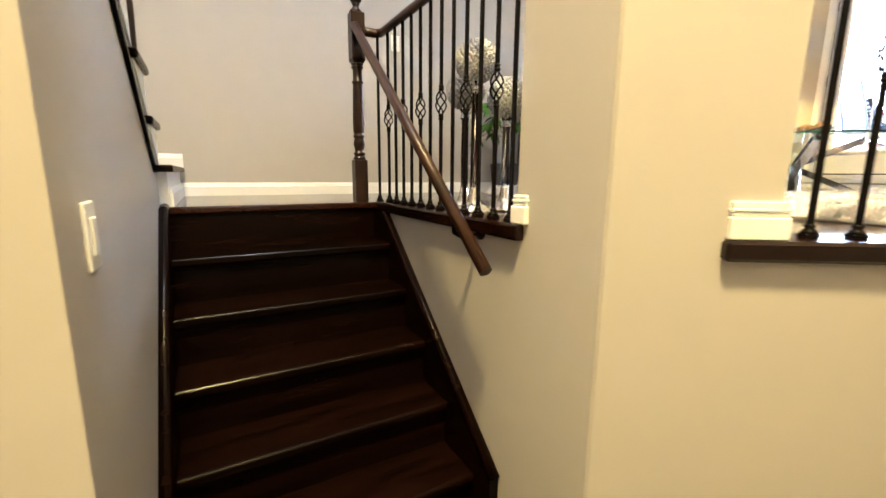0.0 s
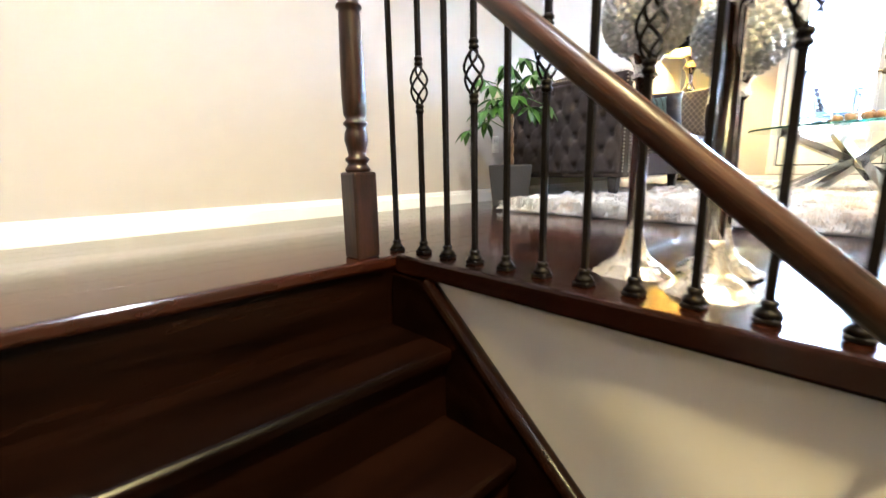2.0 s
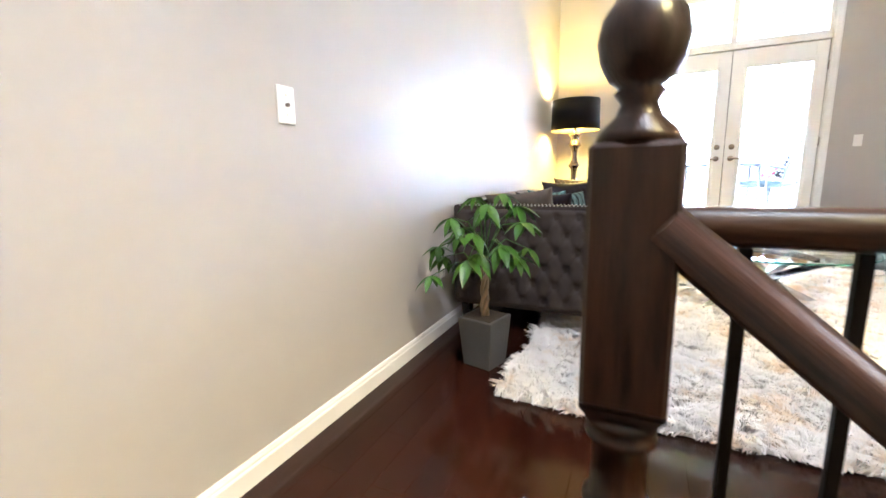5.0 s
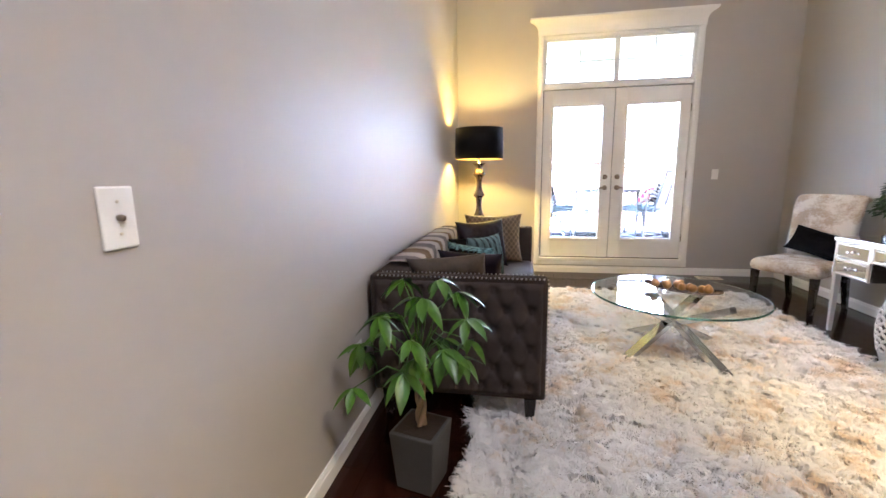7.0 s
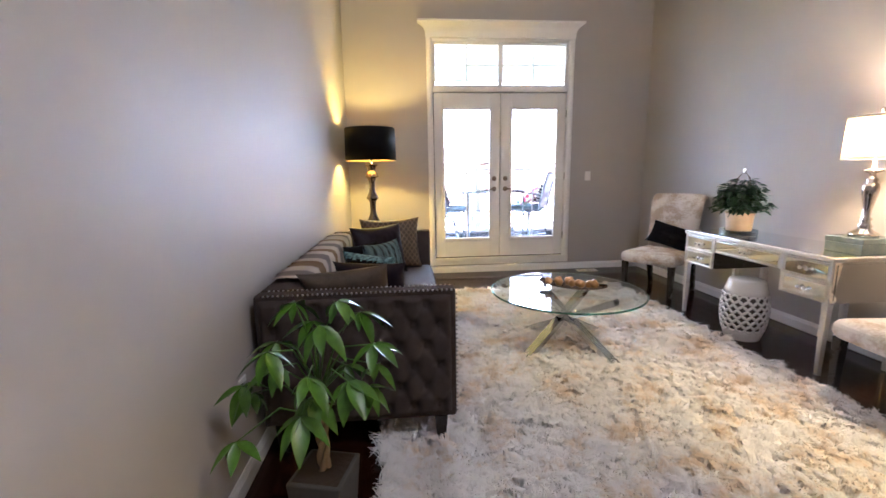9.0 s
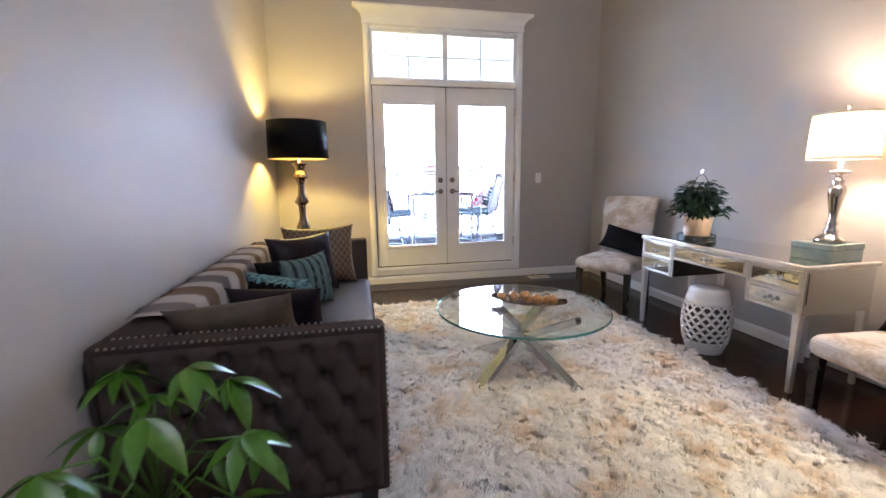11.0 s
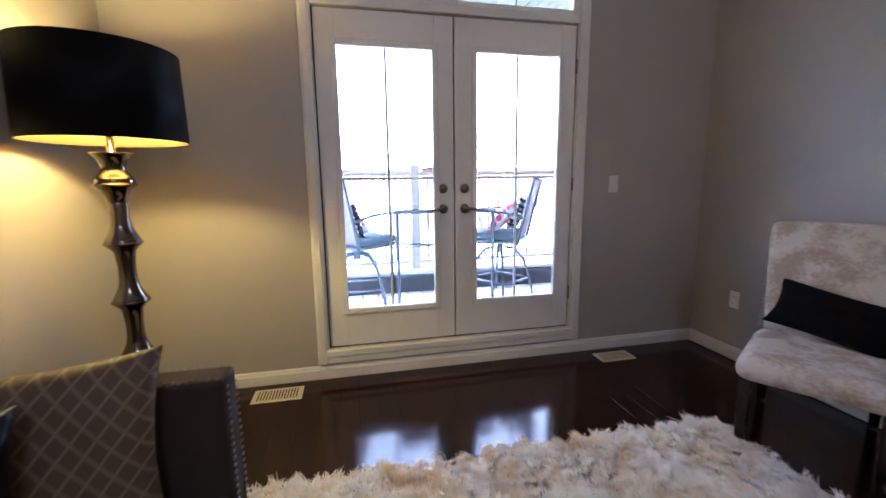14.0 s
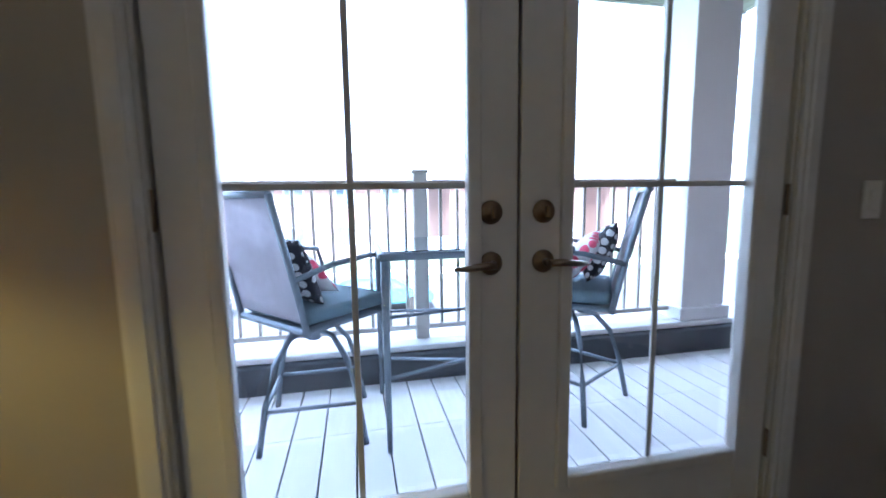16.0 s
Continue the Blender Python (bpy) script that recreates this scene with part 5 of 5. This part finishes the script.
# ---- plates on the walls, floor registers ----
def wall_plate(name, label, category, m, kind):
    t = thing(name, label, category, m)       # looks along -y
    part("plate", cuboid(-0.036, 0.036, -0.007, 0, -0.058, 0.058, 0.004, seg=2), PLATE, t)
    if kind == "dimmer":
        part("knob", lathe([(0.0065, 0), (0.006, 0.009), (0.004, 0.012), (0, 0.0122)], 16, Matrix.Translation((0, -0.007, 0)) @ Matrix.Rotation(radians(90), 4, "X")), NICKEL, t)
        for z_ in (-0.030, 0.030):
            part("screw", lathe([(0.0032, 0), (0.003, 0.0012), (0, 0.0014)], 10, Matrix.Translation((0, -0.007, z_)) @ Matrix.Rotation(radians(90), 4, "X")), VENT, t)
    elif kind == "switch":
        part("rocker", cuboid(-0.016, 0.016, -0.011, -0.007, -0.032, 0.032, 0.002), PLATE, t)
    else:
        for z_ in (-0.021, 0.021):
            o = part("receptacle", cuboid(-0.016, 0.016, -0.0095, -0.007, z_ - 0.014, z_ + 0.014, 0.003), PLATE, t)
            part("slots", add_box(cuboid(-0.007, -0.005, -0.0100, -0.0096, z_ - 0.004, z_ + 0.005), 0.005, 0.007, -0.0100, -0.0096, z_ - 0.004, z_ + 0.005), SLOT, o)
    return t


wall_plate("dimmer_switch", "white wall plate with a round dimmer knob", "switch", pose(0.0, -4.72, 1.150, 0, 0, 90), "dimmer")
wall_plate("light_switch", "white rocker switch beside the balcony doors", "switch", pose(3.007, 0, 1.205), "switch")
wall_plate("wall_outlet", "white double outlet low on the wall", "outlet", pose(0.0, -3.60, 0.392, 0, 0, 90), "outlet")
wall_plate("wall_outlet", "white double outlet low on the wall", "outlet", pose(3.75, -0.355, 0.413, 0, 0, -90), "outlet")
wall_plate("light_switch", "white switch plate on the stairwell wall", "switch", pose(2.31, -6.26, 0.045, 0, 0, 180), "switch")


def register(x0, x1, y0, y1):
    t = thing("floor_register", "cream slotted metal floor register below the doors", "vent", pose(0, 0, 0), "floor registers")
    part("frame", cuboid(x0, x1, y0, y1, 0.0, 0.006, 0.003), VENT, t)
    n = 14
    w = (x1 - x0 - 0.05) / n
    part("slots", cuboid(x0 + 0.024, x1 - 0.024, y0 + 0.024, y1 - 0.024, 0.0061, 0.0066), SLOT, t)
    for i in range(n + 1):
        xx = x0 + 0.025 + i * w
        part("louvre", cuboid(xx - w * 0.28, xx + w * 0.28, y0 + 0.024, y1 - 0.024, 0.0067, 0.009), VENT, t)


register(0.60, 0.882, -0.238, -0.082)
register(2.848, 3.112, -0.228, -0.086)


# ---- balcony ----
DK = 0.17
deck = structure("balcony_floor", cuboid(-1.5, 4.9, 0.14, 1.75, DK - 0.20, DK - 0.03), CURB, "grey board balcony deck", "balcony floor")
structure("balcony_curb", cuboid(-1.5, 4.9, 1.325, 1.75, DK - 0.03, 0.330, 0.01), CURB, "dark membrane curb along the balcony edge", "curb")
structure("balcony_ledge", cuboid(-1.5, 4.9, 1.36, 1.75, 0.332, 0.368, 0.006), OUTW, "white ledge on the balcony curb", "ledge")
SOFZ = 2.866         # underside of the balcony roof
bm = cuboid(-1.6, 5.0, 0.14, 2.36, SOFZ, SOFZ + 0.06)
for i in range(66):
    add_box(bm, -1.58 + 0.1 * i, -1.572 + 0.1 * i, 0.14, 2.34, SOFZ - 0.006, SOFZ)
structure("balcony_soffit", bm, SOFFIT, "white ribbed balcony soffit, coloured grey as in shade", "soffit")
structure("balcony_fascia", cuboid(-1.6, 5.0, 2.36, 2.39, 2.85, 3.12), SOFFIT, "white fascia board, coloured grey as in shade", "fascia")
structure("balcony_side_wall", cuboid(4.35, 4.50, 0.14, 1.32, DK - 0.03, SOFZ - 0.006), STONE, "dark stone side wall of the balcony", "wall")
structure("outer_wall", add_box(cuboid(-1.6, 0.93, 0.142, 0.20, -3.2, SOFZ - 0.006), 2.81, 4.9, 0.142, 0.20, -3.2, SOFZ - 0.006), BRICK, "brick house wall around the doors", "wall")

col = thing("balcony_column", "white square balcony column with a moulded base", "column", pose(3.80, 1.56, 0.368))
part("shaft", cuboid(-0.17, 0.17, -0.15, 0.17, 0.0, SOFZ - 0.374, 0.006), OUTW, col)
part("base", cuboid(-0.20, 0.20, -0.18, 0.185, 0.0, 0.09, 0.008), OUTW, col)

br = thing("balcony_railing", "taupe metal balcony railing with square posts", "railing", pose(0, 0, 0))
part("top_rail", cuboid(-1.5, 3.60, 1.48, 1.54, 1.295, 1.335, 0.006), RAILP, br)
part("bottom_rail", cuboid(-1.5, 3.60, 1.49, 1.53, 0.42, 0.45, 0.004), RAILP, br)
me = mesh_of("picket", cuboid(-0.009, 0.009, -0.009, 0.009, 0.45, 1.295, 0.001), RAILP)
for i in range(46):
    ob = new("picket", me)
    ob.parent, ob.location = br, (-1.35 + 0.107 * i, 1.51, 0)
for x in (1.84, -0.6):
    bm = cuboid(x - 0.042, x + 0.042, 1.468, 1.552, 0.368, 1.375, 0.006)
    add_box(bm, x - 0.050, x + 0.050, 1.46, 1.56, 1.375, 1.395, 0.006)
    part("post", bm, RAILP, br)


def patio_chair(m, turn, label):
    """Swivel bar chair; its seat faces +x, turned on the base by some degrees."""
    R = Matrix.Rotation(radians(turn), 4, "Z")
    c = thing("patio_bar_chair", label, "chair", m, "patio bar chairs")
    for k in range(4):
        a = radians(45 + 90 * k)
        pts = [(0.045 * math.cos(a), 0.045 * math.sin(a), 0.47), (0.13 * math.cos(a), 0.13 * math.sin(a), 0.455), (0.215 * math.cos(a), 0.215 * math.sin(a), 0.36), (0.268 * math.cos(a), 0.268 * math.sin(a), 0.20), (0.31 * math.cos(a), 0.31 * math.sin(a), 0.0)]
        part("leg", tube(pts, 0.013, 8), PATIO, c)
    bm = bmesh.new()
    for k in range(4):
        a, b = radians(45 + 90 * k), radians(135 + 90 * k)
        add_tube(bm, [(0.272 * math.cos(a), 0.272 * math.sin(a), 0.18), (0.272 * math.cos(b), 0.272 * math.sin(b), 0.18)], 0.009, 6)
    part("foot_ring", bm, PATIO, c)
    part("swivel", lathe([(0.030, 0.42), (0.030, 0.50), (0.05, 0.51), (0.05, 0.53)], 14), PATIO, c)
    part("seat_frame", cuboid(-0.22, 0.24, -0.235, 0.235, 0.53, 0.56, 0.010), PATIO, c, m=R)
    bm = cuboid(-0.20, 0.25, -0.23, 0.23, 0.562, 0.625, 0.025, seg=3)
    part("seat_cushion", bm, CUSH, c, "slate blue seat cushion", m=R)
    for s in (-1, 1):
        part("back_post", tube([(-0.20, s * 0.24, 0.53), (-0.235, s * 0.24, 0.70), (-0.33, s * 0.24, 1.08)], 0.014, 8), PATIO, c, m=R)
        part("armrest", tube([(-0.25, s * 0.245, 0.76), (-0.08, s * 0.255, 0.80), (0.12, s * 0.26, 0.815), (0.235, s * 0.255, 0.80), (0.25, s * 0.245, 0.72), (0.235, s * 0.235, 0.55)], 0.012, 8), PATIO, c, m=R)
    part("back_top", tube([(-0.33, -0.24, 1.08), (-0.335, 0.24, 1.08)], 0.014, 8), PATIO, c, m=R)
    g = bmesh.new()
    rows = []
    for i in range(9):
        u = i / 8
        rows.append([g.verts.new((-0.205 - 0.125 * u + 0.02 * math.sin(math.pi * u) * 0.4, y, 0.58 + 0.49 * u)) for y in (-0.232, 0.0, 0.232)])
    for a, b in zip(rows, rows[1:]):
        for i in range(2):
            g.faces.new((a[i], a[i + 1], b[i + 1], b[i])).smooth = True
    bmesh.ops.solidify(g, geom=g.faces[:], thickness=0.004)
    part("sling_back", g, SLING, c, "grey mesh sling back", m=R)
    for k, (mat, lab, dx) in enumerate(((POLKA, "black and white polka dot patio pillow", -0.10), (PINKP, "pink and white printed patio pillow", 0.0))):
        ob = new("patio_pillow", mesh_of("patio_pillow", pillow_mesh(0.34, 0.32, 0.11, n=18, seed=k), mat))
        ob.matrix_basis = m @ R @ Matrix.Translation((-0.080 + 0.140 * k, -0.02 + 0.05 * k, 0.632)) @ Matrix.Rotation(radians(90), 4, "Z") @ Matrix.Rotation(radians(66 - 16 * k), 4, "X") @ Matrix.Rotation(radians(6 - 14 * k), 4, "Z") @ Matrix.Translation((0, 0.16, 0))
        tagged(ob, lab, "pillow")


patio_chair(pose(1.25, 0.96, DK), 42, "slate metal swivel bar chair with pillows on the balcony")
patio_chair(pose(2.53, 0.95, DK, 0, 0, 31), 116, "slate metal swivel bar chair with pillows across the table")
pt = thing("patio_bar_table", "square slate metal bar table on the balcony", "table", pose(1.96, 0.93, DK))
part("table_frame", cuboid(-0.42, 0.42, -0.30, 0.30, 0.815, 0.845, 0.006), PATIO, pt)
part("table_glass", cuboid(-0.40, 0.40, -0.28, 0.28, 0.8455, 0.851, 0.001), TABLEG, pt)
for x in (-0.395, 0.395):
    for y in (-0.275, 0.275):
        part("leg", tube([(x, y, 0.815), (x * 1.0, y, 0.0)], [0.017, 0.011], 8), PATIO, pt)
for z_ in (0.52, 0.26):
    bm = tube([(-0.39, -0.27, z_ + 0.06), (0.39, 0.27, z_ - 0.06)], 0.008, 6)
    add_tube(bm, [(-0.39, 0.27, z_ - 0.06), (0.39, -0.27, z_ + 0.06)], 0.008, 6)
    part("cross_brace", bm, PATIO, pt)

# ---- street beyond ----
GZ = -3.2
structure("ground", prism([(-400, 2.2), (400, 2.2), (400, 900), (-400, 900)], "z", GZ - 0.2, GZ), GRASS, "lawns along the street", "ground")
structure("ground_near", cuboid(-400, 400, -60, 2.2, GZ - 0.2, GZ), GRASS, "lawn around the house", "ground")
structure("road", cuboid(-200, 200, 13, 21, GZ, GZ + 0.03), ASPHALT, "asphalt street in front of the houses", "road")
structure("pavement", cuboid(-200, 200, 22.5, 24, GZ, GZ + 0.12), OUTW, "pale concrete pavement", "pavement")


def house(x, y, w, d, h, roof_h, mat):
    t = thing("town_house", "two-storey brick town house with a shingled hip roof", "house", pose(x, y, GZ), "houses across the street")
    part("wall", cuboid(-w / 2, w / 2, 0, d, 0, h), mat, t)
    g = bmesh.new()
    b = [g.verts.new(p) for p in ((-w / 2 - 0.5, -0.5, h), (w / 2 + 0.5, -0.5, h), (w / 2 + 0.5, d + 0.5, h), (-w / 2 - 0.5, d + 0.5, h))]
    r = [g.verts.new(p) for p in ((-w / 2 + d * 0.45, d / 2, h + roof_h), (w / 2 - d * 0.45, d / 2, h + roof_h))]
    g.faces.new(b[::-1]), g.faces.new((b[0], b[1], r[1], r[0])), g.faces.new((b[2], b[3], r[0], r[1])), g.faces.new((b[1], b[2], r[1])), g.faces.new((b[3], b[0], r[0]))
    part("roof", g, SHINGLE, t, "grey-brown shingled hip roof")
    part("fascia", cuboid(-w / 2 - 0.52, w / 2 + 0.52, -0.55, -0.50, h - 0.2, h + 0.02), OUTW, t)
    for zz in (1.0, 3.9):
        for xx in (-w * 0.30, w * 0.02, w * 0.32):
            if zz < 2 and xx > 0.1 * w:
                continue
            win = part("window", cuboid(xx - 0.7, xx + 0.7, -0.06, 0.0, zz, zz + 1.5, 0.02), OUTW, t)
            for sx in (-1, 1):
                part("pane", cuboid(xx + sx * 0.33 - 0.29, xx + sx * 0.33 + 0.29, -0.07, -0.061, zz + 0.08, zz + 1.42), DARKPANE, win)
    part("garage_door", cuboid(w * 0.14, w * 0.44, -0.05, 0.0, 0.0, 2.2, 0.02), OUTW, t, "white panelled garage door")


house(-13.0, 30, 11, 10, 5.6, 2.6, BRICK)
house(0.5, 30, 11, 10, 5.6, 2.6, BRICK)
house(14.0, 30, 11, 10, 5.6, 3.4, BRICK)
house(27.5, 30, 11, 10, 5.6, 2.6, BRICK)


def car(x, y, rz, mat, label):
    c = thing("parked_car", label, "car", pose(x, y, GZ + 0.03, 0, 0, rz), "cars parked on the street")
    g = bmesh.new()
    add_prism(g, [(-2.1, 0.35), (2.1, 0.35), (2.15, 0.75), (1.2, 0.92), (0.55, 1.40), (-1.2, 1.42), (-2.0, 0.95), (-2.15, 0.70)], "y", -0.85, 0.85)
    bmesh.ops.bevel(g, geom=g.edges[:], offset=0.08, segments=2, affect="EDGES")
    part("body", g, mat, c)
    for sy in (-0.856, 0.856):
        part("side_window", prism([(-1.55, 0.98), (0.98, 0.98), (0.48, 1.32), (-1.12, 1.34)], "y", sy - 0.004, sy + 0.004), DARKPANE, c)
    for wx in (-1.3, 1.35):
        for sy in (-0.80, 0.80):
            w = part("wheel", lathe([(0.32, -0.1), (0.33, -0.08), (0.33, 0.08), (0.32, 0.1)], 20, Matrix.Translation((wx, sy, 0.33)) @ Matrix.Rotation(radians(90), 4, "X")), SLOT, c)


CARP = material("teal_car_paint", (0.10, 0.26, 0.30), 0.25, 0.3, amount=0.1)
CARW = material("white_car_paint", (0.70, 0.70, 0.70), 0.25, amount=0.05)
car(2.2, 15.5, 0, CARP, "teal car parked on the street")
car(8.6, 15.5, 180, CARW, "white car parked on the street")
car(-5.5, 15.5, 0, CARW, "white car parked on the street")

# ---- boards: balcony deck, then floor strips ----
me = mesh_of("deck_board", cuboid(-0.0675, 0.0675, 0, 1.0, -0.028, 0.0, 0.002), DECK)
for i in range(44):
    for y0, L in ((0.202, 0.640), (0.844, 0.478)):
        ob = new("deck_board", me)
        ob.parent, ob.location, ob.scale = deck, (-1.35 + 0.1425 * i, y0, DK), (1, L, 1)
me = mesh_of("floor_strip", cuboid(-0.0541, 0.0541, 0.0002, 0.9998, -0.011, 0.0, 0.0006), FLOOR)
random.seed(5)
W = 0.1085
for i in range(35):
    xc = 0.014 + W * (i + 0.5)
    if xc > 3.74:
        break
    if xc < 0.955:
        ya = -6.208
    elif xc < 2.60:
        ya = -5.134
    elif xc < end.x + 0.05:
        ya = -5.272 + (xc - 2.527) * DIAGD.y / DIAGD.x + 0.05
    else:
        ya = end.y + 0.121
    y = ya
    while y < -0.02:
        L = random.uniform(0.55, 1.45)
        if -0.016 - (y + L) < 0.3:
            L = -0.016 - y
        ob = new("floor_strip", me)
        ob.parent, ob.location, ob.scale = floor, (xc, y, 0.0), (1, L, 1)
        y += L
